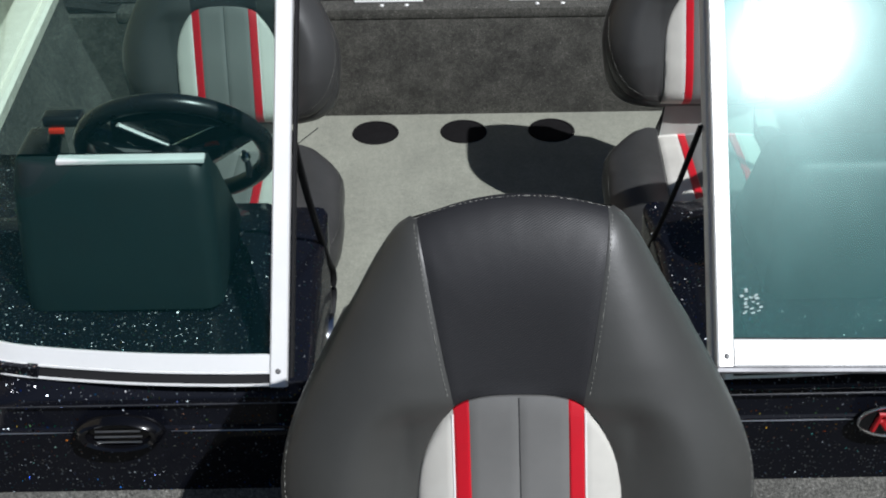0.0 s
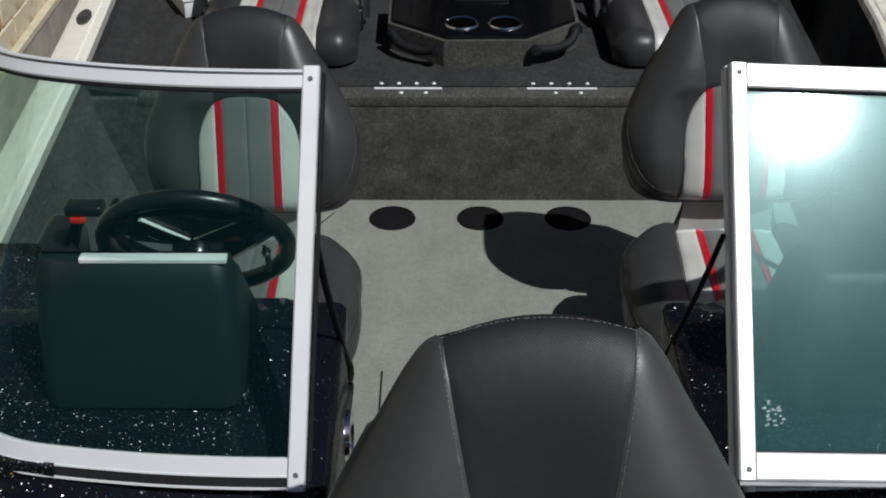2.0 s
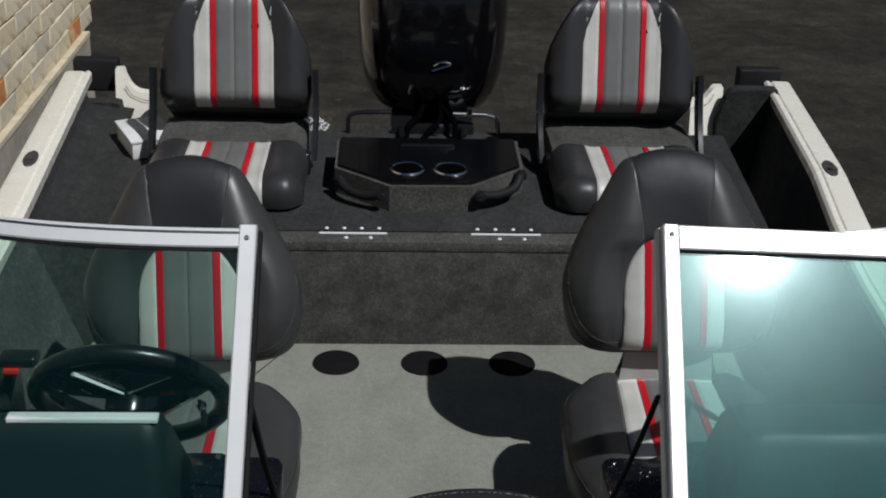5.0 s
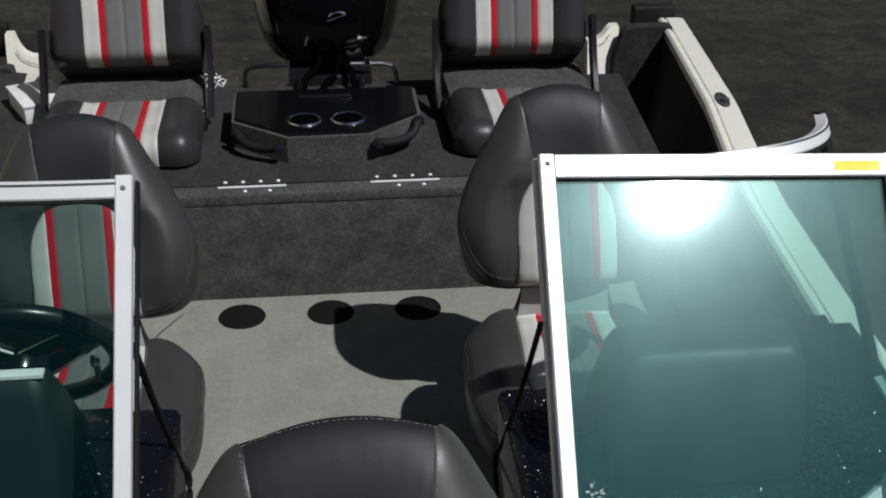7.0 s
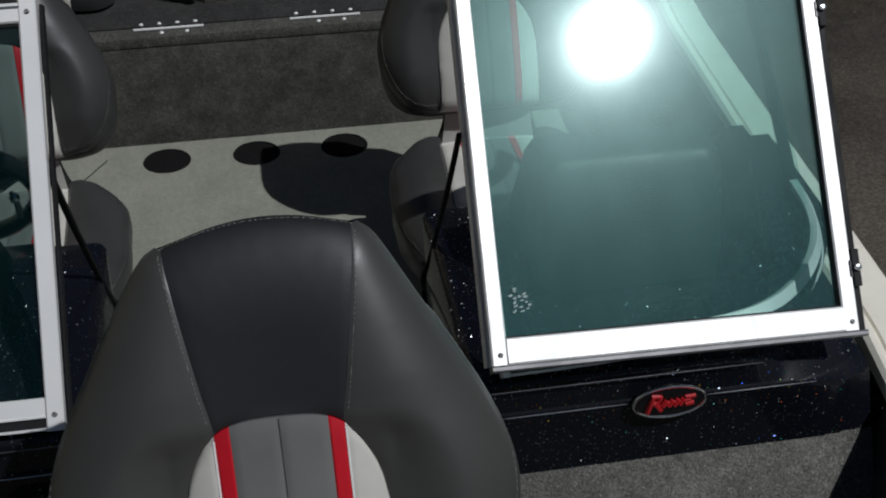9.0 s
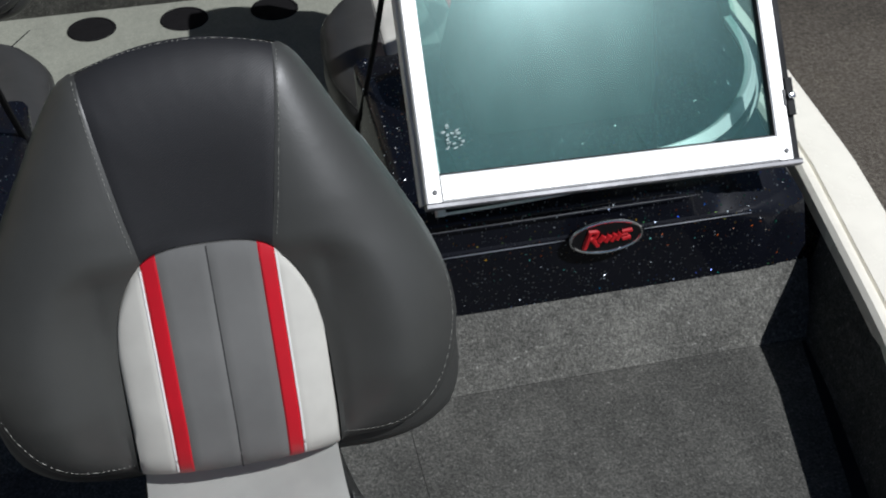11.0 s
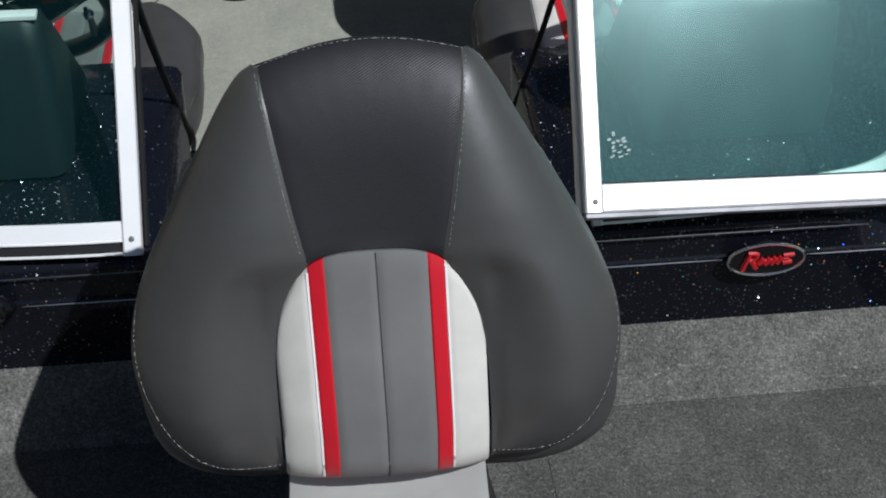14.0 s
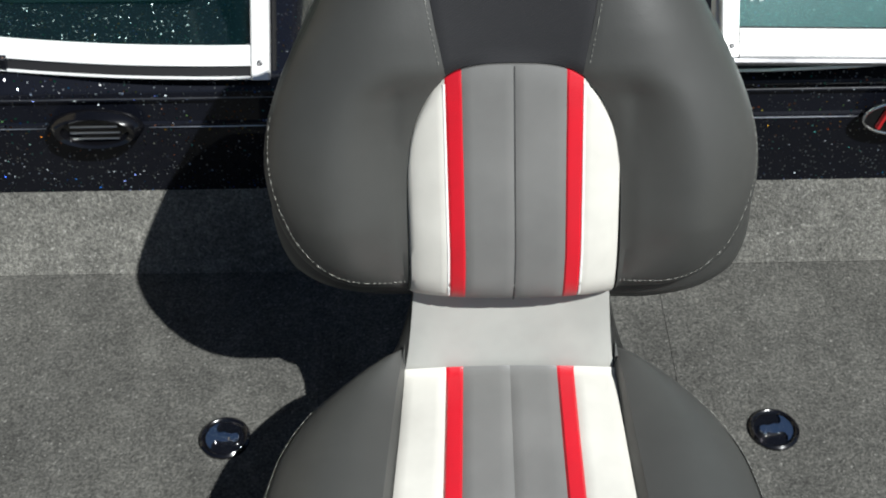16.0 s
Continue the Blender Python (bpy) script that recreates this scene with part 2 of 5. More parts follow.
CHROME = worn("chrome", (0.82, 0.83, 0.85), 0.14, 1.0, vary=0.04)
STEEL = worn("steel_dull", (0.45, 0.45, 0.45), 0.3, 1.0)
SCREW = worn("screw_dull", (0.16, 0.16, 0.16), 0.45, 0.8)
RUBBER = worn("black_rubber", (0.011, 0.011, 0.012), 0.62, spec=0.25)
PLASTIC = worn("black_plastic", (0.010, 0.010, 0.012), 0.28)
GLOSS = worn("gloss_black", (0.0035, 0.0035, 0.0045), 0.16, coat=0.5, vary=0.3, spec=0.4)
POD = worn("pod_dark_teal", (0.0075, 0.016, 0.017), 0.45, spec=0.35)
CREAM = worn("cream_gelcoat", (0.90, 0.855, 0.735), 0.25, coat=0.5, vary=0.06)
WHITE = worn("white_plastic", (0.78, 0.78, 0.76), 0.4)
RED = worn("red_plastic", (0.65, 0.03, 0.01), 0.35)
RED_PAINT = worn("red_paint", (0.42, 0.012, 0.016), 0.35)
YELLOW = worn("yellow_sticker", (0.95, 0.78, 0.03), 0.5)
GLASS = glass("tinted_glass", (0.77, 0.88, 0.845), (0.0, 0.0, 0.005), 0.35)
GLASS_REAR = glass("tinted_glass_clean", (0.86, 0.94, 0.92), (0.0, 0.0, 0.002), 0.06)
GLASS_DOOR = glass("tinted_glass_dusty", (0.72, 0.86, 0.83), (0.0070, 0.0050, 0.030))
FROST = worn("frosted_mark", (0.34, 0.40, 0.39), 0.7)
EDGE_GLINT = worn("edge_glint_metal", (0.20, 0.20, 0.21), 0.36, 1.0)
GREY_TRIM = worn("grey_anodised_trim", (0.16, 0.16, 0.165), 0.42, 0.6)
RIDGE_GLINT = worn("ridge_glint_metal", (0.62, 0.62, 0.64), 0.34, 1.0)


# ---------------------------------------------------------------- mesh helpers
def part(name, bm, mat, parent=None, label="", smooth=True):
    me = bpy.data.meshes.new(name)
    bmesh.ops.recalc_face_normals(bm, faces=bm.faces[:])
    bm.to_mesh(me)
    bm.free()
    me.materials.append(mat)
    if smooth:
        me.shade_smooth()
        me.set_sharp_from_angle(angle=radians(38))
    ob = new(name, me)
    if parent:
        ob.parent = parent
    if label:
        ob["label"] = label
    return ob


def thing(name, place, label, category, group="", kind=""):
    ob = new(name)
    ob.empty_display_size = 0.05
    ob.location = place
    return tagged(ob, label, category, group, kind)


def box(x0, x1, y0, y1, z0, z1, r=0.0, seg=2):
    bm = bmesh.new()
    bmesh.ops.create_cube(bm, size=1)
    for v in bm.verts:
        v.co = (x0 + (x1 - x0) * (v.co.x + 0.5), y0 + (y1 - y0) * (v.co.y + 0.5), z0 + (z1 - z0) * (v.co.z + 0.5))
    if r:
        bmesh.ops.bevel(bm, geom=bm.edges[:], offset=r, segments=seg, affect="EDGES", profile=0.6)
    return bm


def prism(outline, z0, z1, r=0.0, seg=2):
    """An upright prism over a plan outline."""
    bm = bmesh.new()
    low = [bm.verts.new((x, y, z0)) for x, y in outline]
    top = [bm.verts.new((x, y, z1)) for x, y in outline]
    bm.faces.new(low[::-1])
    bm.faces.new(top)
    n = len(outline)
    for i in range(n):
        bm.faces.new((low[i], low[(i + 1) % n], top[(i + 1) % n], top[i]))
    if r:
        rim = [e for e in bm.edges if e.verts[0].co.z == z1 and e.verts[1].co.z == z1]
        bmesh.ops.bevel(bm, geom=rim, offset=r, segments=seg, affect="EDGES")
    return bm


def turned(profile, seg=32):
    """A body of revolution about z from (radius, height) pairs."""
    bm = bmesh.new()
    rings = []
    for r, z in profile:
        if r < 1e-6:
            rings.append([bm.verts.new((0, 0, z))])
        else:
            rings.append([bm.verts.new((r * math.cos(2 * math.pi * i / seg), r * math.sin(2 * math.pi * i / seg), z)) for i in range(seg)])
    for a, b in zip(rings, rings[1:]):
        for i in range(seg):
            j = (i + 1) % seg
            quad = [a[i % len(a)], a[j % len(a)], b[j % len(b)], b[i % len(b)]]
            quad = list(dict.fromkeys(quad))
            if len(quad) > 2:
                bm.faces.new(quad)
    return bm


def tube(points, radius, seg=10, closed=False, flat=1.0):
    """A round rod along points, smoothed."""
    pts = [Vector(p) for p in points]
    bm = bmesh.new()
    rings, n = [], len(pts)
    for i, p in enumerate(pts):
        a = pts[(i - 1) % n] if closed or i else p
        b = pts[(i + 1) % n] if closed or i < n - 1 else p
        d = (b - a).normalized()
        side = d.cross(Vector((0, 0, 1)))
        side = side.normalized() if side.length > 0.05 else d.cross(Vector((0, 1, 0))).normalized()
        up = side.cross(d).normalized()
        rad = radius[i] if isinstance(radius, (list, tuple)) else radius
        rings.append([bm.verts.new(p + rad * (math.cos(2 * math.pi * k / seg) * side + flat * math.sin(2 * math.pi * k / seg) * up)) for k in range(seg)])
    for i in range(n if closed else n - 1):
        a, b = rings[i], rings[(i + 1) % n]
        for k in range(seg):
            bm.faces.new((a[k], a[(k + 1) % seg], b[(k + 1) % seg], b[k]))
    if not closed:
        bm.faces.new(rings[0][::-1])
        bm.faces.new(rings[-1])
    return bm


def smooth_line(points, steps=6):
    """Catmull-Rom through points."""
    pts = [Vector(p) for p in points]
    out = []
    for i in range(len(pts) - 1):
        p0, p1, p2, p3 = pts[max(i - 1, 0)], pts[i], pts[i + 1], pts[min(i + 2, len(pts) - 1)]
        for k in range(steps):
            t = k / steps
            out.append(0.5 * (2 * p1 + (p2 - p0) * t + (2 * p0 - 5 * p1 + 4 * p2 - p3) * t * t + (3 * p1 - p0 - 3 * p2 + p3) * t**3))
    out.append(pts[-1])
    return out


def bar(line, across, out, width, thick, lift=0.0):
    """A rectangular rail along a line: across gives its width's way at each point, out its thickness's."""
    bm = bmesh.new()
    rings = []
    for p, a, o in zip(line, across, out):
        c = 0.12 * thick
        prof = [(-0.5 * width, 0), (-0.5 * width, thick - c), (-0.5 * width + c, thick), (0.5 * width - c, thick), (0.5 * width, thick - c), (0.5 * width, 0)]
        rings.append([bm.verts.new(p + a * u + o * (w + lift)) for u, w in prof])
    k = len(rings[0])
    for a, b in zip(rings, rings[1:]):
        for i in range(k):
            bm.faces.new((a[i], a[(i + 1) % k], b[(i + 1) % k], b[i]))
    bm.faces.new(rings[0][::-1])
    bm.faces.new(rings[-1])
    return bm


def interp(table, x):
    """Piecewise smooth value from (x, value) pairs."""
    if x <= table[0][0]:
        return table[0][1]
    for (a, va), (b, vb) in zip(table, table[1:]):
        if x <= b:
            return va + (vb - va) * (x - a) / (b - a)
    return table[-1][1]


def pillow(corner, depth, nu, nv, to_world, sink=0.006, rim=0.10, thick=0.03):
    """A stuffed panel: corner(s, t) gives its plan, depth(u, v) its swell; the rim sinks into a seam."""
    bm = bmesh.new()
    front, back = [], []
    for j in range(nv + 1):
        rf, rb = [], []
        for i in range(nu + 1):
            s, t = i / nu, j / nv
            u, v = corner(s, t)
            e = min(s, 1 - s, t, 1 - t) / rim
            fall = 0 if e >= 1 else (1 - math.sqrt(max(0.0, 1 - (1 - e) ** 2)))
            rf.append(bm.verts.new(to_world(u, v, depth(u, v) - sink * fall)))
            edge = i in (0, nu) or j in (0, nv)
            rb.append(bm.verts.new(to_world(u, v, depth(u, v) - thick)) if edge else None)
        front.append(rf)
        back.append(rb)
    for j in range(nv):
        for i in range(nu):
            bm.faces.new((front[j][i], front[j][i + 1], front[j + 1][i + 1], front[j + 1][i]))
    ring = [(i, 0) for i in range(nu)] + [(nu, j) for j in range(nv)] + [(i, nv) for i in range(nu, 0, -1)] + [(0, j) for j in range(nv, 0, -1)]
    for (a, b), (c, d) in zip(ring, ring[1:] + ring[:1]):
        bm.faces.new((front[b][a], back[b][a], back[d][c], front[d][c]))
    bmesh.ops.remove_doubles(bm, verts=bm.verts[:], dist=1e-5)
    return bm


def stitches(points, length=0.0052, gap=0.0008, r=0.00052):
    """A seam of single stitches along a line."""
    bm = bmesh.new()
    pts = [Vector(p) for p in points]
    walked, on = 0.0, []
    for a, b in zip(pts, pts[1:]):
        d = (b - a)
        if d.length < 1e-6:
            continue
        steps = max(1, int(d.length / 0.0009))
        for k in range(steps):
            p = a + d * (k / steps)
            phase = walked % (length + gap)
            if phase < length:
                on.append(p)
            elif on:
                if len(on) > 1:
                    blob(bm, on[0], on[-1], r)
                on = []
            walked += d.length / steps
    return bm


def blob(bm, a, b, r):
    d = (b - a).normalized()
    side = d.cross(Vector((0.3, 0.2, 1))).normalized()
    up = side.cross(d)
    mid = (a + b) / 2
    ring = [bm.verts.new(mid + r * (math.cos(k * math.pi / 2) * side + math.sin(k * math.pi / 2) * up)) for k in range(4)]
    p, q = bm.verts.new(a), bm.verts.new(b)
    for k in range(4):
        bm.faces.new((p, ring[k], ring[(k + 1) % 4]))
        bm.faces.new((q, ring[(k + 1) % 4], ring[k]))


def fix_parent(ob, parent):
    ob.parent = parent
    if parent.parent is None:
        ob.matrix_parent_inverse = Matrix.Translation(parent.location).inverted()
    return ob


def put(name, bm, mat, parent, label="", smooth=True):
    """A part whose mesh is written in world places."""
    return fix_parent(part(name, bm, mat, None, label, smooth), parent)


# ---------------------------------------------------------------- ground and wall
DECK, FLOOR, REAR = 0.866, 0.75, 1.07
asphalt, at, ab = material("old_asphalt", (0.06, 0.058, 0.055), 0.9, spec=0.3)
grit = noise_node(at, 70, 5, 0.8)
g1 = ramp(at, grit.outputs[0], [(0.30, (0.014, 0.013, 0.0115)), (0.50, (0.030, 0.028, 0.0240)), (0.70, (0.072, 0.068, 0.058))])
patchy = noise_node(at, 1.3, 6, 0.65)
g2 = ramp(at, patchy.outputs[0], [(0.30, (0.33, 0.32, 0.29)), (0.70, (1.35, 1.25, 1.08))])
ac = mix(at, g1.outputs[0], g2.outputs[0], 1.0, "MULTIPLY")
stain = noise_node(at, 7.0, 5, 0.7)
g4 = ramp(at, stain.outputs[0], [(0.32, (0.62, 0.58, 0.54)), (0.50, (1.0, 1.0, 0.96)), (0.66, (1.55, 1.50, 1.34))])
ac = mix(at, ac, g4.outputs[0], 1.0, "MULTIPLY")
litter = noise_node(at, 26, 2, 0.5)
g3 = ramp(at, litter.outputs[0], [(0.71, (0, 0, 0)), (0.76, (0.6, 0.6, 0.6))])
ac = mix(at, ac, (0.20, 0.17, 0.135), g3.outputs[0])
# pale brown grit beside the bow; darker asphalt towards the stern
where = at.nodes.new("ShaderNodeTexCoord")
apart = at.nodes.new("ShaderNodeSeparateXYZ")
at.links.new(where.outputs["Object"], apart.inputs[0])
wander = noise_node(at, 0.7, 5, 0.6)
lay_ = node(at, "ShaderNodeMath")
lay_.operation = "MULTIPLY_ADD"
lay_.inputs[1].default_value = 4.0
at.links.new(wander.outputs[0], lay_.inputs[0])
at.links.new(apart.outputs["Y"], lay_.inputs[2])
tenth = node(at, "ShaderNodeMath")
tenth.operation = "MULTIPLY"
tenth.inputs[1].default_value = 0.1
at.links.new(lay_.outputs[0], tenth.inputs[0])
fore_mask = ramp(at, tenth.outputs[0], [(0.42, (1, 1, 1)), (0.78, (0, 0, 0))])
grains = ramp(at, grit.outputs[0], [(0.32, (0.068, 0.057, 0.045)), (0.50, (0.160, 0.137, 0.110)), (0.68, (0.29, 0.26, 0.215))])
ac = mix(at, ac, grains.outputs[0], fore_mask.outputs[0])
at.links.new(ac, ab.inputs["Base Color"])
bump(at, ab, grit.outputs[0], 0.9, 0.01)
bm = bmesh.new()
bmesh.ops.create_grid(bm, x_segments=60, y_segments=60, size=1)
for v in bm.verts:
    v.co = (v.co.x * abs(v.co.x) ** 2 * 900, 4 + v.co.y * abs(v.co.y) ** 2 * 900, 0)
    if v.co.length < 30:
        v.co.z = 0.012 * noise.noise(v.co * 0.8)
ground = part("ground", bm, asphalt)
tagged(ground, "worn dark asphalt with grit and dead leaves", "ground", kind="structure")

concrete = worn("rough_concrete", (0.40, 0.36, 0.29), 0.9, vary=0.35, scale=5.0, relief=0.6)
mortar, mt, mb = material("crumbling_limewashed_mortar", (0.5, 0.44, 0.33), 0.95, spec=0.1)
crumb = noise_node(mt, 11, 6, 0.75)
mt.links.new(ramp(mt, crumb.outputs[0], [(0.40, (0.060, 0.045, 0.030)), (0.50, (0.36, 0.30, 0.20)), (0.62, (0.66, 0.59, 0.45))]).outputs[0], mb.inputs["Base Color"])
bump(mt, mb, crumb.outputs[0], 0.9, 0.010)
WALL_X = -1.92
wall = part("wall_1", box(WALL_X - 0.30, WALL_X - 0.007, 1.6, 7.4, 0.35, 3.2), mortar)
tagged(wall, "old brick wall with flaking whitewash and dark cracked joints", "wall", kind="structure")
foot = part("wall_footing", prism([(WALL_X - 0.30, 1.6), (WALL_X + 0.030, 1.6), (WALL_X + 0.030, 7.45), (WALL_X - 0.30, 7.45)], -0.02, 0.405, 0.01), concrete)
sand = worn("sandy_render", (0.62, 0.54, 0.38), 0.9, vary=0.25, scale=9.0, relief=0.6)
ledge = part("wall_ledge", prism([(WALL_X - 0.20, 1.6), (WALL_X + 0.036, 1.6), (WALL_X + 0.036, 7.45), (WALL_X - 0.20, 7.45)], 0.405, 0.432, 0.012), sand)
tagged(ledge, "sandy rendered ledge along the foot of the brick wall", "ledge", kind="structure")
tagged(foot, "rough grey concrete footing under the brick wall", "footing", kind="structure")

# wall out of view, added only to darken grazing reflections on the boat
shade = worn("dark_backdrop", (0.060, 0.050, 0.040), 0.9, vary=0.4, scale=1.5, relief=0.6)
backdrop = part("wall_2", box(-2.2, 18.0, 11.0, 11.25, -0.02, 5.0), shade)
tagged(backdrop, "unseen dark wall added past the stern to darken reflections", "wall", kind="structure")

# ---------------------------------------------------------------- hull, decks and floor
CAP = [(-1.75, 0.004, 0.03, 1.04), (-1.68, 0.03, 0.17, 1.04), (-1.5, 0.13, 0.29, 1.04), (-1.2, 0.26, 0.41, 1.042), (-0.9, 0.36, 0.51, 1.045), (-0.4, 0.51, 0.66, 1.048), (0.0, 0.62, 0.77, 1.05), (0.6, 0.805, 0.93, 1.050), (1.38, 0.982, 1.10, 1.054), (1.79, 1.031, 1.143, 1.075), (2.42, 1.048, 1.150, 1.110), (3.30, 1.072, 1.172, 1.150), (4.47, 1.156, 1.248, 1.156)]


def cap_at(y, k):
    return interp([(row[0], row[k]) for row in CAP], y)


def flare(sign, y):
    """The boat is a little wider at the stern on its open side."""
    return interp([(3.0, 0.0), (3.66, 0.050), (4.45, 0.062)], y) if sign > 0 else 0.0


def gunwale(sign, name):
    """The cream cap along one side: a rolled outer edge, a flat top and a small inner bead."""
    bm = bmesh.new()
    rings = []
    ys = [-1.75 + 6.22 * i / 90 for i in range(91)]
    for y in ys:
        a, b, z = cap_at(y, 1) + flare(sign, y), cap_at(y, 2) + flare(sign, y), cap_at(y, 3)
        prof = [(a - 0.004, z - 0.035), (a - 0.006, z - 0.006), (a + 0.002, z + 0.001), (a + 0.012, z + 0.001), (a + 0.014, z - 0.005), (a + 0.020, z - 0.005), (a + 0.024, z), (b - 0.018, z - 0.001), (b - 0.006, z - 0.006), (b, z - 0.02), (b + 0.004, z - 0.06)]
        rings.append([bm.verts.new((sign * x, y, zz)) for x, zz in prof])
    for p, q in zip(rings, rings[1:]):
        for i in range(len(p) - 1):
            bm.faces.new((p[i], p[i + 1], q[i + 1], q[i]))
        bm.faces.new((p[-1], p[0], q[0], q[-1]))
    bm.faces.new(rings[0])
    bm.faces.new(rings[-1][::-1])
    return tagged(part(name, bm, CREAM), "cream gelcoat gunwale cap running along the boat's side", "gunwale", kind="structure")


gunwale(-1, "gunwale_1")
gunwale(1, "gunwale_2")


def hull_side(sign, name):
    bm = bmesh.new()
    rings = []
    for i in range(41):
        y = -1.75 + 6.15 * i / 40
        b = cap_at(y, 2) + flare(sign, y)
        narrow = min(1.0, max(0.05, (y + 1.75) / 2.4))
        rise = 0.75 * max(0.0, -(y + 0.2) / 1.55) ** 2
        prof = [(b - 0.002, cap_at(y, 3) - 0.03), (b - 0.01, 0.98), (b * 0.93, 0.62 + 0.3 * rise), (b * 0.80 * narrow, 0.22 + rise), (0.0, rise)]
        rings.append([bm.verts.new((sign * x, y, z)) for x, z in prof])
    for p, q in zip(rings, rings[1:]):
        for k in range(len(p) - 1):
            bm.faces.new((p[k], p[k + 1], q[k + 1], q[k]))
    bmesh.ops.solidify(bm, geom=bm.faces[:], thickness=0.006)
    return tagged(part(name, bm, FLAKE), "black metal-flake fibreglass hull side", "hull", kind="structure")


hull_side(-1, "hull_1")
hull_side(1, "hull_2")


def liner(sign, name, y0, y1, low, mat, inset, label):
    """Carpeted inner side between the cap and the deck or floor."""
    bm = bmesh.new()
    rows = []
    n = 16
    for i in range(n + 1):
        y = y0 + (y1 - y0) * i / n
        a, z = cap_at(y, 1) + flare(sign, y), cap_at(y, 3) - 0.02
        rows.append([bm.verts.new((sign * x, y, zz)) for x, zz in ((a, z), (a - 0.006, z - 0.05), (a - inset, low - 0.01), (a + 0.03, low - 0.01), (a + 0.03, z))])
    for p, q in zip(rows, rows[1:]):
        for k in range(5):
            bm.faces.new((p[k], p[(k + 1) % 5], q[(k + 1) % 5], q[k]))
    bm.faces.new(rows[0])
    bm.faces.new(rows[-1][::-1])
    return tagged(part(name, bm, mat), label, "side panel", kind="structure")


for k, sign in enumerate((-1, 1)):
    liner(sign, f"side_panel_{k + 1}", -1.6, 1.64, DECK, CARPET_DARK, 0.03, "dark carpeted side panel beside the bow deck")
    liner(sign, f"side_panel_{k + 3}", 2.1, 3.32, FLOOR, CARPET_DARK, 0.12, "dark carpeted side panel beside the cockpit")
    liner(sign, f"side_panel_{k + 5}", 3.32, 4.36, REAR if sign < 0 else 0.78, CARPET_REAR, 0.16 if sign < 0 else 0.05, "dark carpeted side panel beside the rear deck")

# bow deck: centre strip and two hatch lids
bow_plan = [(cap_at(y, 1) + 0.01, y) for y in (1.72, 1.38, 1.0, 0.6, 0.2, -0.2, -0.6, -1.0, -1.4, -1.6)]
bow_plan = bow_plan + [(-x, y) for x, y in bow_plan[::-1]]
bow = part("bow_deck", prism(bow_plan[::-1], DECK - 0.10, DECK - 0.006), RUBBER)
tagged(bow, "charcoal carpeted bow deck with two hatch lids", "deck", kind="structure")
for s in (-1, 1):
    lid = [(s * 0.2613, 0.30), (s * 0.66, 0.30), (s * 0.895, 1.25), (s * 0.965, 1.5595), (s * 0.2613, 1.5595)]
    put("hatch_lid", prism(lid if s > 0 else lid[::-1], DECK - 0.03, DECK, 0.003), CARPET, bow)
fore = [(cap_at(y, 1) - 0.02, y) for y in (0.296, 0.0, -0.4, -0.8, -1.2, -1.5)]
put("fore_panel", prism((fore + [(-x, y) for x, y in fore[::-1]])[::-1], DECK - 0.03, DECK, 0.005), CARPET, bow)
put("centre_panel", prism([(-0.2605, 0.30), (0.2605, 0.30), (0.2605, 1.712), (-0.2605, 1.712)], DECK - 0.03, DECK, 0.003), CARPET, bow)
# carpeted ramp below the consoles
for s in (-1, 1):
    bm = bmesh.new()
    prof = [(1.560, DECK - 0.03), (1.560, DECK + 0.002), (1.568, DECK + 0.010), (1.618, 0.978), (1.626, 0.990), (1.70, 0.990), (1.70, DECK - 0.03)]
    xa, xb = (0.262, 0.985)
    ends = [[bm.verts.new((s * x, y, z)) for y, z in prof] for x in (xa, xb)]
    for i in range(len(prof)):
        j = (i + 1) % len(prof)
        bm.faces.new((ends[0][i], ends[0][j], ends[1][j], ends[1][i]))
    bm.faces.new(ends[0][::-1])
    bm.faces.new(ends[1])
    put("ramp", bm, CARPET_RAMP_LIT, bow, "carpeted slope below the console")

# cockpit floor with its three round plugs
floor = part("floor", box(-0.93, 0.93, 1.70, 3.32, FLOOR - 0.10, FLOOR), FLOOR_PALE)
tagged(floor, "pale grey vinyl cockpit floor, lightly scuffed", "floor", kind="structure")
plug = thing("floor_plug", (-0.249, 3.197, FLOOR), "round dark plug let into the pale floor", "floor plug", "round floor plugs")
put("disc", turned([(0, 0.003), (0.052, 0.003), (0.055, 0.0025), (0.056, 0.004), (0.062, 0.004), (0.064, 0.001), (0.064, -0.01), (0, -0.01)], 40), PLUG, plug).matrix_basis = Matrix.Translation(plug.location)
for x in (-0.008, 0.233):
    copy_thing(plug, Matrix.Translation((x, 3.197, FLOOR)))
seam = part("floor_seam", box(-0.2525, -0.2485, 1.95, 2.505, FLOOR - 0.002, FLOOR + 0.0015), RUBBER)
tagged(seam, "thin black joint in the pale cockpit floor", "floor joint", kind="structure")
crease = part("floor_crease", tube([(-0.509, 3.045, FLOOR + 0.001), (-0.458, 3.142, FLOOR + 0.001), (-0.409, 3.229, FLOOR + 0.001)], 0.0014), RUBBER)
tagged(crease, "fine dark cord lying on the pale floor", "cord")

# rear deck: front step, lid and aft part
step = part("step", box(-1.085, 1.085, 3.300, 3.36, FLOOR - 0.05, REAR - 0.012, 0.006), CARPET_DARK)
tagged(step, "dark carpeted riser up to the rear deck", "step", kind="structure")
rear = part("rear_deck", prism([(-1.02, 3.368), (0.955, 3.368), (1.0, 4.145), (-1.02, 4.145)], REAR - 0.06, REAR, 0.008), CARPET_REAR)
tagged(rear, "dark carpeted rear deck", "deck", kind="structure")
put("deck_lip", box(-0.93, 0.93, 3.296, 3.366, REAR - 0.030, REAR - 0.001, 0.008), CARPET_DARK, rear)
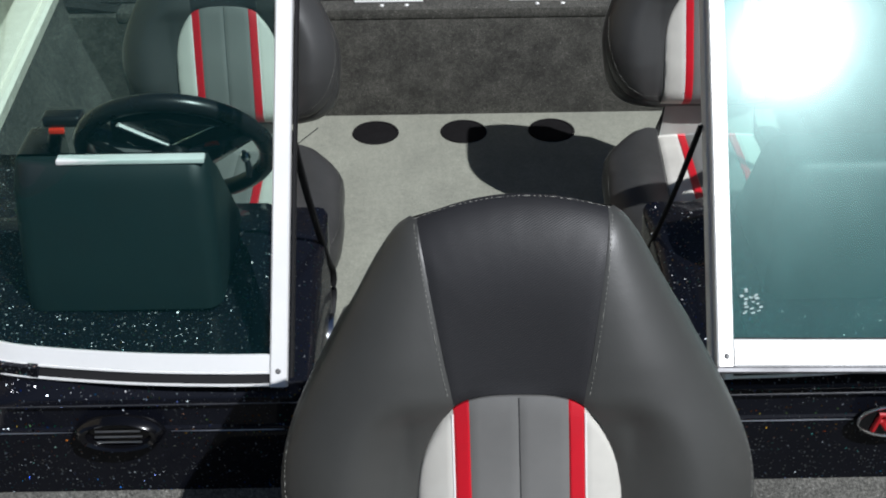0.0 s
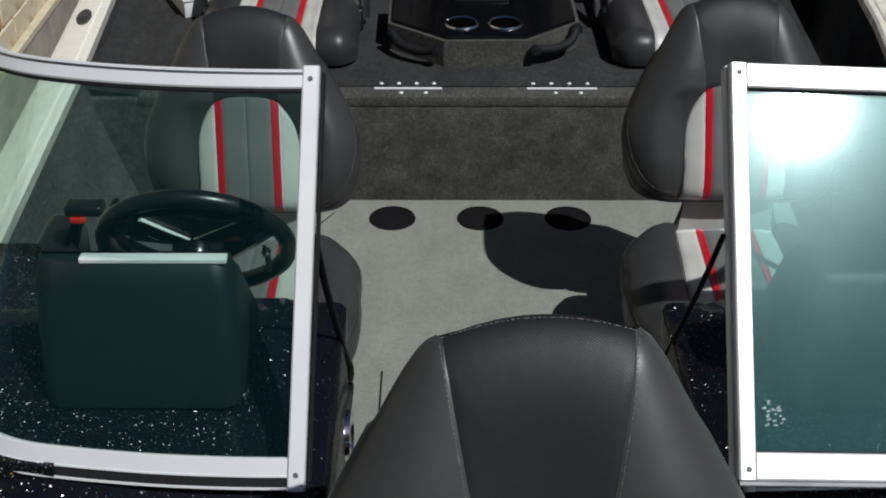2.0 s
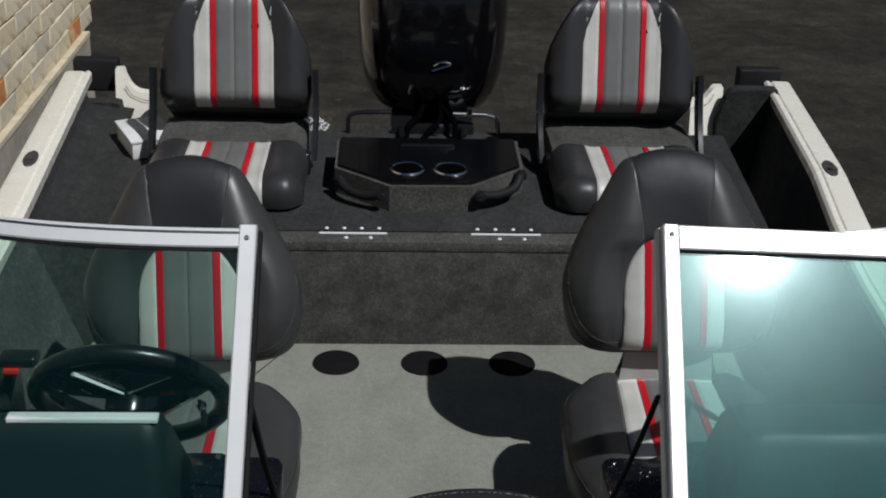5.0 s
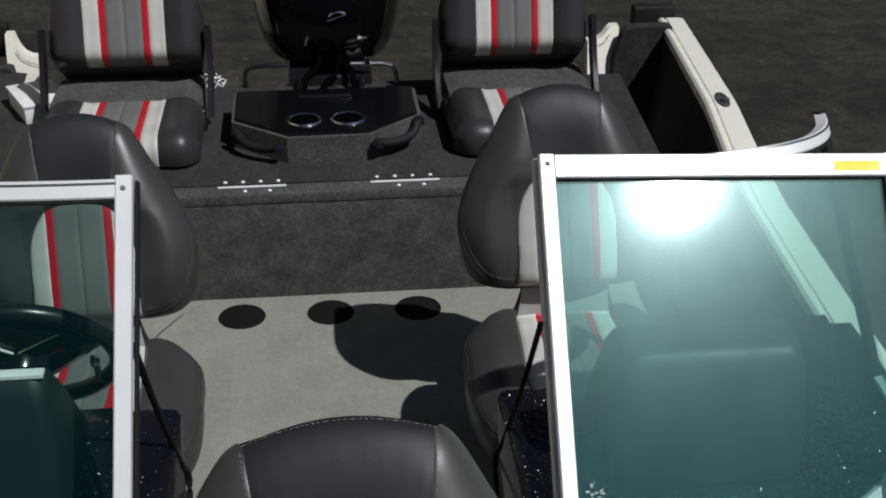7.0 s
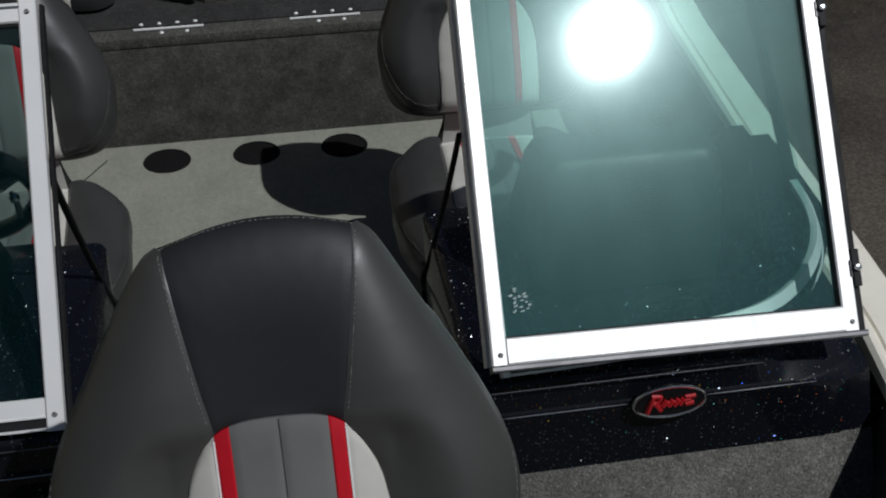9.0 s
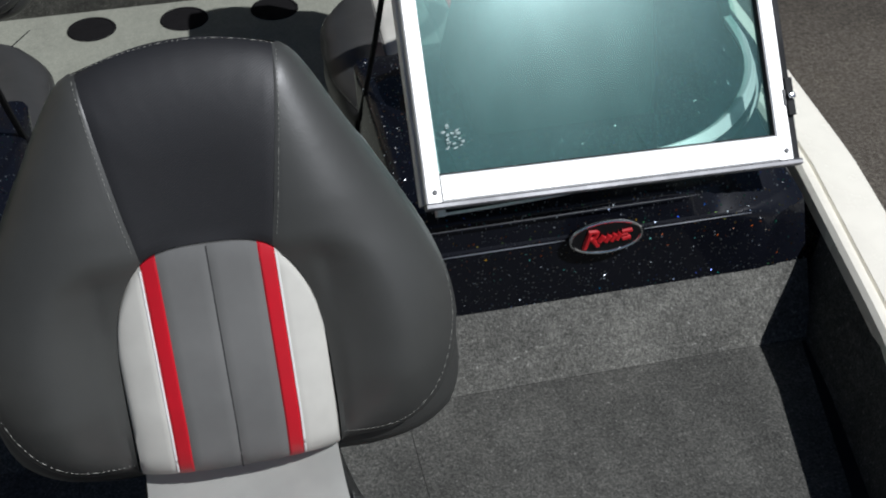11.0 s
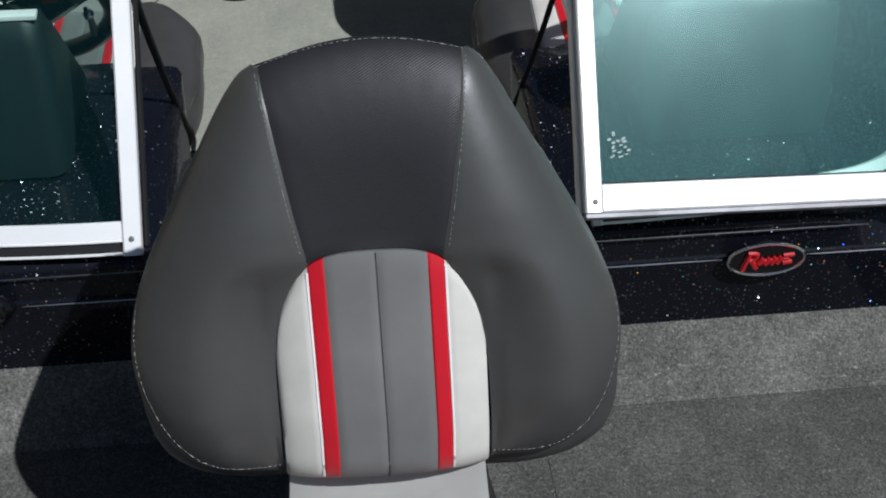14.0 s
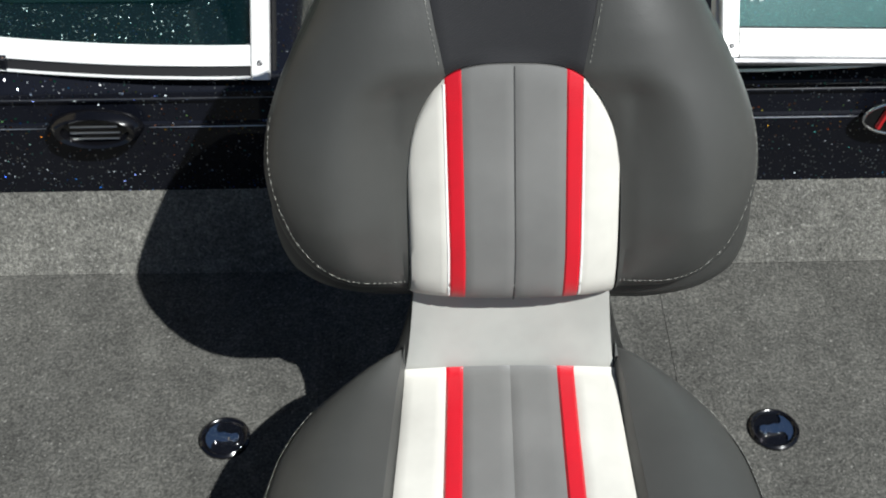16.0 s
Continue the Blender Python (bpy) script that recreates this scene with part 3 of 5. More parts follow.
transom = part("transom", box(-1.0, 1.0, 4.085, 4.135, 0.35, REAR - 0.064, 0.01), CREAM)
tagged(transom, "cream gelcoat transom at the stern", "transom", kind="structure")


def hinge(x0, x1):
    t = thing("piano_hinge", ((x0 + x1) / 2, 3.345, REAR), "thin stainless deck hinge with small screws", "hinge", "deck hinges")
    put("leaf", box(x0, x1, 3.362, 3.392, REAR - 0.001, REAR + 0.0016), CARPET_REAR, t)
    put("pin", tube([(x0, 3.342, REAR + 0.003), (x1, 3.342, REAR + 0.003)], 0.0038, 8), ALU, t)
    for i in range(4):
        x = x0 + (x1 - x0) * (0.10 + 0.26 * i)
        s = put("screw", turned([(0, 0.0035), (0.004, 0.0025), (0.006, 0.0), (0.006, -0.001)], 12), ALU, t)
        s.matrix_basis = Matrix.Translation((x, 3.378, REAR + 0.002))
    for i in range(2):
        x = x0 + (x1 - x0) * (0.40 + 0.36 * i)
        s = put("screw", turned([(0, 0.0035), (0.004, 0.0025), (0.006, 0.0), (0.006, -0.001)], 12), ALU, t)
        s.matrix_basis = Matrix.Translation((x, 3.322, REAR))
    return t


hinge(-0.297, -0.113)
hinge(0.117, 0.307)


# ---------------------------------------------------------------- consoles
def console(sign):
    side = "helm" if sign < 0 else "passenger"
    t = thing("console", (sign * 0.63, 1.87, FLOOR), f"black metal-flake {side} console under the windshield", "console", "boat consoles")
    prof = [(1.624, 0.978), (1.620, 1.100), (1.6185, 1.117), (1.620, 1.121), (1.6245, 1.123), (1.630, 1.160), (1.630, 1.170), (1.632, 1.174), (1.640, 1.178), (1.648, 1.188), (1.660, 1.196), (2.03, 1.222), (2.12, 1.210), (2.15, 1.18), (2.10, 0.985), (2.02, FLOOR), (1.72, FLOOR), (1.70, 0.95)]
    stations = [(0.292, 0.010), (0.300, 0.002), (0.312, 0.0), (0.345, 0.0), (0.385, 0.0), (0.400, 0.0), (0.60, 0.0)] + [(0.70 + 0.0285 * k, 0.0) for k in range(11)]
    flank = [(0.292, 0.040), (0.345, 0.022), (0.385, 0.006), (0.400, 0.0)]
    shoulder = [(0.70, 1.200), (0.74, 1.180), (0.78, 1.157), (0.83, 1.130), (0.90, 1.100), (0.985, 1.068)]
    bm = bmesh.new()
    rings = [[bm.verts.new((sign * (min(x, 0.985 - 0.05 * min(1.0, max(0.0, (z - 1.08) / 0.10))) if y < 1.68 else min(x, 0.935)), y + (d if y < 1.9 else -d) + (1.2 * max(0.0, z - interp(shoulder, x)) if y < 1.68 else 0.0), z - (d if z > 1.1 else 0) - (interp(flank, x) if z > 1.19 else 0))) for y, z in prof] for x, d in stations]
    for a, b in zip(rings, rings[1:]):
        for i in range(len(prof)):
            j = (i + 1) % len(prof)
            bm.faces.new((a[i], a[j], b[j], b[i]))
    bm.faces.new(rings[0][::-1])
    bm.faces.new(rings[-1])
    put("body", bm, FLAKE, t)
    # added metal tube draws the sun's highlight on the moulding edge
    for y, z in ((1.6225, 1.1665),):
        put("moulding_edge", tube([Vector((sign * x, y, z)) for x in (0.306, 0.40, 0.50, 0.60, 0.70, 0.765)], [0.0008, 0.0012, 0.0014, 0.0014, 0.0012, 0.0005], 8), EDGE_GLINT, t, "thin added metal tube for the sun's highlight along the moulding")
    # the dash shelf that wraps out over the gunwale
    edge = [(0.70, 1.652), (0.78, 1.668), (0.85, 1.70), (0.905, 1.76), (0.945, 1.84), (0.968, 1.94), (0.978, 2.06), (0.982, 2.30), (0.90, 2.30), (0.70, 2.06)]
    edge = [(sign * x, y) for x, y in edge]
    put("dash_shelf", prism(edge if sign > 0 else edge[::-1], 1.05, 1.216, 0.016, 3), FLAKE_GLINT, t)
    # slab added over the body's top; its extra flakes stand for sun glints
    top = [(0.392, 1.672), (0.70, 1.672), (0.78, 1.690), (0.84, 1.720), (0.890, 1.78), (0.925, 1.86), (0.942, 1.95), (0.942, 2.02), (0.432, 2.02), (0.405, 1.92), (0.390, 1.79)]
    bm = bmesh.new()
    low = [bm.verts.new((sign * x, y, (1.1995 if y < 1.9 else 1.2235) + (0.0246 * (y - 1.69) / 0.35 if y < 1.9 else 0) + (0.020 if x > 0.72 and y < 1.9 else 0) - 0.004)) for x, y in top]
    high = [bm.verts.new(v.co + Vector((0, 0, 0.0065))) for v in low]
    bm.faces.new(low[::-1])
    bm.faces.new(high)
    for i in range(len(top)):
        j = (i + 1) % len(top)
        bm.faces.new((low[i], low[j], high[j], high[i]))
    put("dash_top", bm, FLAKE_GLINT, t, "thin added dash slab, extra flake for sun glints on black gelcoat")
    if sign > 0:
        wing = [(0.94, 1.90), (1.015, 1.94), (1.062, 2.02), (1.086, 2.12), (1.092, 2.26), (1.092, 2.405), (0.94, 2.405)]
        put("dash_wing", prism(wing, 1.04, 1.128, 0.012, 3), FLAKE, t, "black moulding that laps over the gunwale")
    # instrument hood
    bm = bmesh.new()
    plan = [(1.788, 1.222, 0.156), (1.792, 1.26, 0.158), (1.826, 1.410, 0.154), (1.832, 1.424, 0.150), (1.840, 1.439, 0.144), (1.848, 1.444, 0.134), (1.856, 1.445, 0.126)]
    cx = sign * 0.592
    rows = []
    if sign < 0:
        plan = [(y, z + 0.012 * (z - 1.222) / 0.22, w) for y, z, w in plan[:4]] + [(1.843, 1.455, 0.149), (1.848, 1.459, 0.146)]
    for y, z, w in plan:
        aft = 2.05 + (1.222 - z) * 0.55 if sign > 0 else 2.05 + (1.222 - z) * 0.76
        r = 0.030
        bend = [(r * (1 - math.cos(radians(a))), r * (1 - math.sin(radians(a)))) for a in (0, 18, 36, 54, 72, 90)]
        ring = [(-w, aft)] + [(-w + p, y + q) for p, q in bend] + [(w - p, y + q) for p, q in bend[::-1]] + [(w, aft)]
        rows.append([bm.verts.new((cx + x, yy, z)) for x, yy in ring])
    for a, b in zip(rows, rows[1:]):
        for i in range(len(a)):
            j = (i + 1) % len(a)
            bm.faces.new((a[i], a[j], b[j], b[i]))
    bm.faces.new(rows[0][::-1])
    bm.faces.new(rows[-1])
    hood = put("instrument_hood", bm, POD, t, "smooth dark teal-grey instrument hood")
    if sign < 0:
        # white strip: sun on the hood's top edge is put in as colour
        put("lip", box(cx - 0.079, cx + 0.146, 1.842, 1.862, 1.4585, 1.4660, 0.0015), WHITE, hood, "white strip added for the sunlit top edge of the hood")
    return t


console(-1)
console(1)


def oval(a, b, n=40):
    return [(a * math.cos(2 * math.pi * i / n), b * math.sin(2 * math.pi * i / n)) for i in range(n)]


def plate_at(bm, m):
    bm.transform(m)
    return bm


FACE = pose(0, 0, 0, 88, 0, 0)
# oval badge on the passenger console
badge = thing("badge", (0.607, 1.612, 1.122), "oval black badge with a chrome rim and red marks", "badge")
bm = prism(oval(0.059, 0.0285), -0.004, 0.006, 0.002)
put("plate", plate_at(bm, Matrix.Translation((0.607, 1.612, 1.122)) @ FACE), GLOSS, badge)
ring = [(0.060 * math.cos(2 * math.pi * i / 48), 0.0295 * math.sin(2 * math.pi * i / 48), 0.005) for i in range(48)]
put("rim", plate_at(tube(ring, 0.0028, 8, True), Matrix.Translation((0.607, 1.612, 1.122)) @ FACE), CHROME, badge)
for pts, r in (([(-0.037, -0.016), (-0.029, 0.014)], 0.0046), ([(-0.032, 0.015), (-0.017, 0.013), (-0.021, 0.003), (-0.029, 0.001)], 0.0038), ([(-0.024, -0.001), (-0.015, -0.014)], 0.0042), ([(-0.013, -0.006), (-0.006, 0.004)], 0.0046), ([(-0.003, -0.007), (0.004, 0.004)], 0.0046), ([(0.007, -0.007), (0.013, 0.005)], 0.0046), ([(0.016, -0.006), (0.022, 0.006)], 0.0046), ([(0.024, 0.008), (0.041, 0.009)], 0.0036), ([(0.025, -0.006), (0.039, -0.004)], 0.0040), ([(-0.012, -0.001), (0.034, 0.002)], 0.0030)):
    line = smooth_line([(x, z, 0.007) for x, z in pts], 4)
    put("red_mark", plate_at(tube(line, r, 6), Matrix.Translation((0.607, 1.611, 1.122)) @ FACE), RED_PAINT, badge)
# oval vent on the helm console
vent = thing("hood_vent", (-0.581, 1.612, 1.122), "oval black hull vent with three bright slats", "vent")
bm = turned([(0.070, 0.0), (0.067, 0.012), (0.058, 0.019), (0.050, 0.016), (0.047, 0.006), (0, 0.004)], 40)
bm.transform(Matrix.Diagonal((1, 0.46, 1, 1)))
put("bezel", plate_at(bm, Matrix.Translation((-0.581, 1.616, 1.122)) @ FACE), GLOSS, vent)
for k in range(3):
    w = 0.036 - 0.002 * abs(k - 1)
    put("slat", tube([(-0.581 - w, 1.603, 1.110 + 0.011 * k), (-0.581 + w, 1.603, 1.110 + 0.011 * k)], 0.0016, 8), STEEL, vent)
# added metal lines that draw the sun's glint on both console fronts' ridges
for name, x0, x1 in (("trim_1", -0.86, -0.655), ("trim_2", -0.505, -0.33), ("trim_3", 0.33, 0.542), ("trim_4", 0.674, 0.86)):
    line = [(x0 + (x1 - x0) * i / 8, 1.6172, 1.1178) for i in range(9)]
    tagged(part(name, tube(line, [0.0004, 0.0009, 0.0011, 0.0012, 0.0012, 0.0012, 0.0011, 0.0009, 0.0004], 6), RIDGE_GLINT), "thin added metal line for the sun's glint along the console ridge", "trim", kind="structure")
# round chrome fitting on the helm console's inner side
for s, lab in ((-1, "helm"), (1, "passenger")):
    fit_ = thing("side_speaker", (s * 0.296, 2.02, 0.97), f"round chrome-rimmed speaker on the {lab} console's inner side", "speaker", "console speakers")
    turn = Matrix.Translation((s * 0.293, 2.02, 0.97)) @ pose(0, 0, 0, 0, -90 * s, 0)
    put("rim", plate_at(turned([(0.050, 0.0), (0.049, 0.010), (0.043, 0.012), (0.039, 0.006)], 32), turn), CHROME, fit_)
    put("cone", plate_at(turned([(0.042, 0.0), (0.040, 0.006), (0.012, 0.001), (0, 0.006)], 32), turn), PLASTIC, fit_)


# ---------------------------------------------------------------- windshields
BASE = [(0.320, 1.650, 1.207), (0.415, 1.651, 1.207), (0.544, 1.658, 1.207), (0.675, 1.673, 1.207), (0.765, 1.690, 1.208), (0.835, 1.725, 1.210), (0.90, 1.785, 1.214), (0.948, 1.862, 1.218), (0.974, 1.95, 1.220), (0.982, 2.05, 1.220)]
TOP = [(0.320, 1.995, 1.700), (0.400, 1.996, 1.700), (0.500, 2.001, 1.700), (0.600, 2.012, 1.700), (0.680, 2.027, 1.700), (0.745, 2.045, 1.700), (0.795, 2.070, 1.699), (0.833, 2.102, 1.698), (0.858, 2.140, 1.697), (0.872, 2.190, 1.696)]


def windshield(sign):
    side = "helm" if sign < 0 else "passenger"
    t = thing("windshield", (sign * 0.66, 1.75, 1.21), f"curved tinted windshield over the {side} console, satin aluminium frame", "windshield", "side windshields")
    aft = 0.0 if sign < 0 else 0.040
    shy = 0.0 if sign < 0 else 0.026
    foot = 0.018 if sign < 0 else 0.0
    base = [Vector((sign * max(p.x + foot * max(0.0, 1 - (p.x - 0.320) / 0.3), 0.320 + shy + 0.3 * (p.x - 0.320)), p.y - (0.013 if sign < 0 else 0.014), p.z - 0.005)) for p in smooth_line(BASE, 5)]
    top = [Vector((sign * max(p.x, 0.320 + shy + 0.3 * (p.x - 0.320)), p.y + aft, p.z + (0.010 if sign < 0 else -0.010))) for p in smooth_line(TOP, 5)]
    up = [(b - a).normalized() for a, b in zip(base, top)]
    n = len(base)
    out = []
    for i in range(n):
        along = (base[min(i + 1, n - 1)] - base[max(i - 1, 0)]).normalized()
        o = along.cross(up[i]).normalized()
        out.append(o if o.y < 0 or o.x * sign > 0 and o.y < 0.4 else -o)
    bm = bmesh.new()
    rows = [[bm.verts.new(a + (b - a) * k - o * h) for k in (0.02, 0.98)] for h in (0.0, 0.005) for a, b, o in zip(base, top, out)]
    for off in (0, n):
        for i in range(off, off + n - 1):
            bm.faces.new((rows[i][0], rows[i][1], rows[i + 1][1], rows[i + 1][0]))
    for i in range(n - 1):
        for k in (0, 1):
            bm.faces.new((rows[i][k], rows[i + 1][k], rows[n + i + 1][k], rows[n + i][k]))
    pane = put("pane", bm, GLASS if sign < 0 else GLASS_REAR, t, "green-tinted safety glass")
    pane.visible_shadow = False
    put("bottom_rail", bar([p + u * (0.024 if sign < 0 else 0.020) for p, u in zip(base, up)], up, out, 0.027 if sign < 0 else 0.019, 0.014, -0.006), ALU, t)
    put("bottom_gasket", bar([p + u * 0.001 for p, u in zip(base, up)], up, out, 0.018, 0.008, -0.004), RUBBER, t)
    put("bead", tube([p + u * 0.0095 + o * 0.007 for p, u, o in zip(base, up, out)], 0.0022, 6), ALU, t)
    put("base_bead", tube([p - u * 0.009 + o * 0.005 for p, u, o in zip(base, up, out)], 0.0024, 6), ALU, t)
    put("top_rail", bar([p - u * 0.014 for p, u in zip(top, up)], up, out, 0.030 if sign < 0 else 0.024, 0.020, -0.010), ALU, t)
    put("rail_groove", bar([p - u * 0.006 for p, u in zip(top, up)], up, out, 0.0035, 0.003, 0.0085), STEEL, t)
    put("top_gasket", bar([p - u * 0.031 for p, u in zip(top, up)], up, out, 0.006, 0.008, -0.003), RUBBER, t)
    put("end_cap", tube([base[-1], (base[-1] + top[-1]) / 2, top[-1]], 0.011, 8), RUBBER, t)
    # flat post at the walk-through
    a, b, u, o = base[0], top[0], up[0], out[0]
    ax = Vector((-sign, 0, 0))
    put("post", bar([a - u * 0.012 + ax * 0.004, b + u * 0.006 + ax * 0.004], [ax] * 2, [o] * 2, 0.026 if sign < 0 else 0.014, 0.020, -0.008), ALU, t)
    if sign < 0:
        put("post_seal", bar([a + ax * 0.021, b + ax * 0.021], [ax] * 2, [o] * 2, 0.005, 0.024, -0.030), RUBBER, t)
    for q in (a + u * 0.012, b - u * 0.014):
        s = put("screw", turned([(0, 0.001), (0.0022, 0.002), (0.0034, 0.0016), (0.0042, 0.0), (0.0042, -0.002)], 12), SCREW, t)
        s.matrix_basis = Matrix.Translation(q + ax * 0.004 + o * 0.0125) @ o.to_track_quat("Z", "Y").to_matrix().to_4x4()
    return t


windshield(-1)
windshield(1)

# the walk-through door, swung open and lying before the passenger windshield
door = thing("windshield_door", (0.62, 1.62, 1.236), "framed glass walk-through door folded open, dusty, catching the sun", "windshield door")
DBL, DTL, DTR, DBR = Vector((0.3115, 1.5938, 1.2467)), Vector((0.3268, 2.0248, 1.7100)), Vector((0.9408, 2.0571, 1.6733)), Vector((0.9165, 1.6242, 1.2091))
dn = (DBR - DBL).cross(DTL - DBL).normalized()
dn = dn if dn.y < 0 else -dn


def rail(name, a, b, inward, w, mat=ALU, thick=0.020, lift=-0.010):
    inward = inward.normalized()
    return put(name, bar([a + inward * w / 2, b + inward * w / 2], [inward] * 2, [dn] * 2, w, thick, lift), mat, door)


ul, ur = (DTL - DBL).normalized(), (DTR - DBR).normalized()
lb, lt = (DBR - DBL).normalized(), (DTR - DTL).normalized()
rail("bottom_rail", DBL + lb * 0.026, DBR - lb * 0.024, ul, 0.040)
rail("top_rail", DTL + lt * 0.026, DTR - lt * 0.024, -ul, 0.039)
rail("left_stile", DBL, DTL, lb, 0.025)
rail("right_stile", DBR, DTR, -lb, 0.0265)
rail("bottom_seal", DBL - ul * 0.010, DBR - ul * 0.010 + lb * 0.0145, ul, 0.010, GREY_TRIM)
rail("left_seal", DBL - lb * 0.0035, DTL - lb * 0.0035, lb, 0.0040, ALU, 0.022, -0.030)
rail("right_flange", DBR + lb * 0.0145, DTR + lb * 0.0145, -lb, 0.014, RUBBER, 0.012, -0.010)
rail("right_gasket", DBR - lb * 0.0285 + ur * 0.04, DTR - lb * 0.0285 - ur * 0.03, lb, 0.0028, RUBBER, 0.016, -0.008)
rail("bottom_gasket", DBL + lb * 0.026 + ul * 0.040, DBR - lb * 0.026 + ul * 0.040, ul, 0.0025, RUBBER, 0.016, -0.008)
rail("top_gasket", DTL + lt * 0.026 - ul * 0.0415, DTR - lt * 0.026 - ul * 0.0415, ul, 0.0025, RUBBER, 0.016, -0.008)
bm = bmesh.new()
c4 = [DBL + ul * 0.02 + lb * 0.012, DBR + ur * 0.02 - lb * 0.012, DTR - ur * 0.018 - lt * 0.012, DTL - ul * 0.018 + lt * 0.012]
f4 = [bm.verts.new(p) for p in c4]
b4 = [bm.verts.new(p - dn * 0.005) for p in c4]
bm.faces.new(f4)
bm.faces.new(b4[::-1])
for i in range(4):
    bm.faces.new((f4[i], f4[(i + 1) % 4], b4[(i + 1) % 4], b4[i]))
pane = put("pane", bm, GLASS_DOOR, door, "dusty green-tinted glass")
pane.visible_shadow = False
to_face = dn.to_track_quat("Z", "Y").to_matrix().to_4x4()
for q in (DBL + ul * 0.015 + lb * 0.014, DTL - ul * 0.016 + lb * 0.013, DBR + ur * 0.014 - lb * 0.012, DTR - ur * 0.014 - lb * 0.012):
    s = put("screw", turned([(0, 0.0012), (0.0022, 0.0022), (0.0034, 0.0018), (0.0042, 0.0), (0.0042, -0.002)], 12), SCREW, door)
    s.matrix_basis = Matrix.Translation(q + dn * 0.0105) @ to_face
for q in (DBR + ur * 0.536 + lb * 0.006, DBR + ur * 0.100 + lb * 0.006):
    latch = put("latch", bar([q - ur * 0.030, q + ur * 0.030], [lb] * 2, [dn] * 2, 0.014, 0.012, 0.002), RUBBER, door, "small black plastic latch")
    put("latch_knob", bar([q - ur * 0.014 - lb * 0.0085, q + ur * 0.012 - lb * 0.0085], [lb] * 2, [dn] * 2, 0.005, 0.008, 0.004), PLASTIC, latch)
    s = put("screw", turned([(0, 0.003), (0.004, 0.0025), (0.006, 0.0), (0.006, -0.002)], 12), CHROME, latch)
    s.matrix_basis = Matrix.Translation(q + dn * 0.020) @ to_face
q0, q1 = DTR - lt * 0.117 - ur * 0.0225, DTR - lt * 0.036 - ur * 0.0225
put("sticker", bar([q0, q1], [ul] * 2, [dn] * 2, 0.017, 0.0008, 0.0104), YELLOW, door, "yellow warning sticker")
rng_mark = random.Random(3)
way = (lb + ul * 0.25).normalized()
for k in range(22):
    a = DBL + ul * (0.080 + 0.0062 * (k // 4) + rng_mark.uniform(-0.003, 0.003)) + lb * (0.042 + 0.0075 * (k % 4) + rng_mark.uniform(-0.004, 0.004))
    put("etched_mark", bar([a, a + way * rng_mark.uniform(0.0025, 0.0065)], [way.cross(dn)] * 2, [dn] * 2, rng_mark.uniform(0.0014, 0.0034), 0.0004, 0.001), FROST, door, "etched glass mark")

# straps that hold the posts
for s, lab in ((-1, "helm"), (1, "passenger")):
    line = [(s * 0.312, 1.86, 1.50), (s * 0.305, 1.95, 1.33), (s * 0.292, 2.06, 1.13), (s * 0.288, 2.115, 1.06), (s * 0.290, 2.125, 1.00), (s * 0.296, 2.08, 0.96)]
    tagged(part("brace_strap", tube(smooth_line(line, 6), 0.0065 if s < 0 else 0.0052, 8, flat=0.6), RUBBER), f"black rubber strap from the {lab} windshield post to its console", "strap", "windshield straps")


# ---------------------------------------------------------------- bucket seats
OUT = [(-0.014, 0.140), (-0.011, 0.168), (-0.004, 0.200), (0.012, 0.228), (0.040, 0.253), (0.080, 0.270), (0.125, 0.278), (0.170, 0.274), (0.215, 0.260), (0.262, 0.238), (0.320, 0.206), (0.379, 0.174), (0.420, 0.150), (0.444, 0.133), (0.454, 0.122), (0.459, 0.112)]
ARCH = [(0.0, 0.266), (0.03, 0.265), (0.055, 0.260), (0.072, 0.251), (0.087, 0.236), (0.100, 0.214), (0.109, 0.192), (0.1155, 0.160), (0.1195, 0.11), (0.121, 0.0)]
OUT = [(p.x, p.y) for p in smooth_line([(v, w, 0) for v, w in OUT], 3)]
ARCH = [(p.x, p.y) for p in smooth_line([(w, v, 0) for w, v in ARCH], 3)]
BACK_O, BACK_UP, BACK_F = Vector((0, 1.165, 1.245)), Vector((0, 0.372, 0.928)).normalized(), Vector((0, -0.928, 0.372)).normalized()


BROAD = [1.0]  # how broad the insert of the seat in hand is


def in_back(u, v, d):
    # the bow seat's crown sits a little askew
    k = min(1.0, max(-1.0, u / 0.1075))
    v += (0.005 * k + 0.005 * k * k - 0.003) * min(1.0, max(0.0, (v - 0.40) / 0.058)) if BROAD[0] == 1 else 0.0
    return BACK_O + Vector((u - 0.024 * max(0.0, v - 0.05), 0, 0)) + BACK_UP * v * 1.018 + BACK_F * d


def arch(u):
    """The insert's upper edge."""
    return interp(ARCH, abs(u) / BROAD[0])


def inner(v):
    """Where the side bolster meets the insert or the top panel."""
    if v < 0.251:
        return BROAD[0] * interp([(h, w) for w, h in ARCH[::-1]], v)
    return interp([(0.251, 0.072 * BROAD[0]), (0.30, 0.0815), (0.38, 0.095), (0.458, 0.107)], v)


RIM = [Vector((w, v)) for v, w in OUT] + [Vector((0.116 * k, 0.460 + 0.026 * (1 - k * k))) for k in (0.75, 0.5, 0.25, 0.0)]
RIM = [Vector((0.0, -0.016))] + RIM


def from_rim(u, v):
    """Distance from a point of the backrest to its outline."""
    q, best = Vector((abs(u), v)), 1.0
    for a, b in zip(RIM, RIM[1:]):
        d = b - a
        k = min(1.0, max(0.0, (q - a).dot(d) / max(1e-9, d.length_squared)))
        best = min(best, (q - a - d * k).length)
    return best


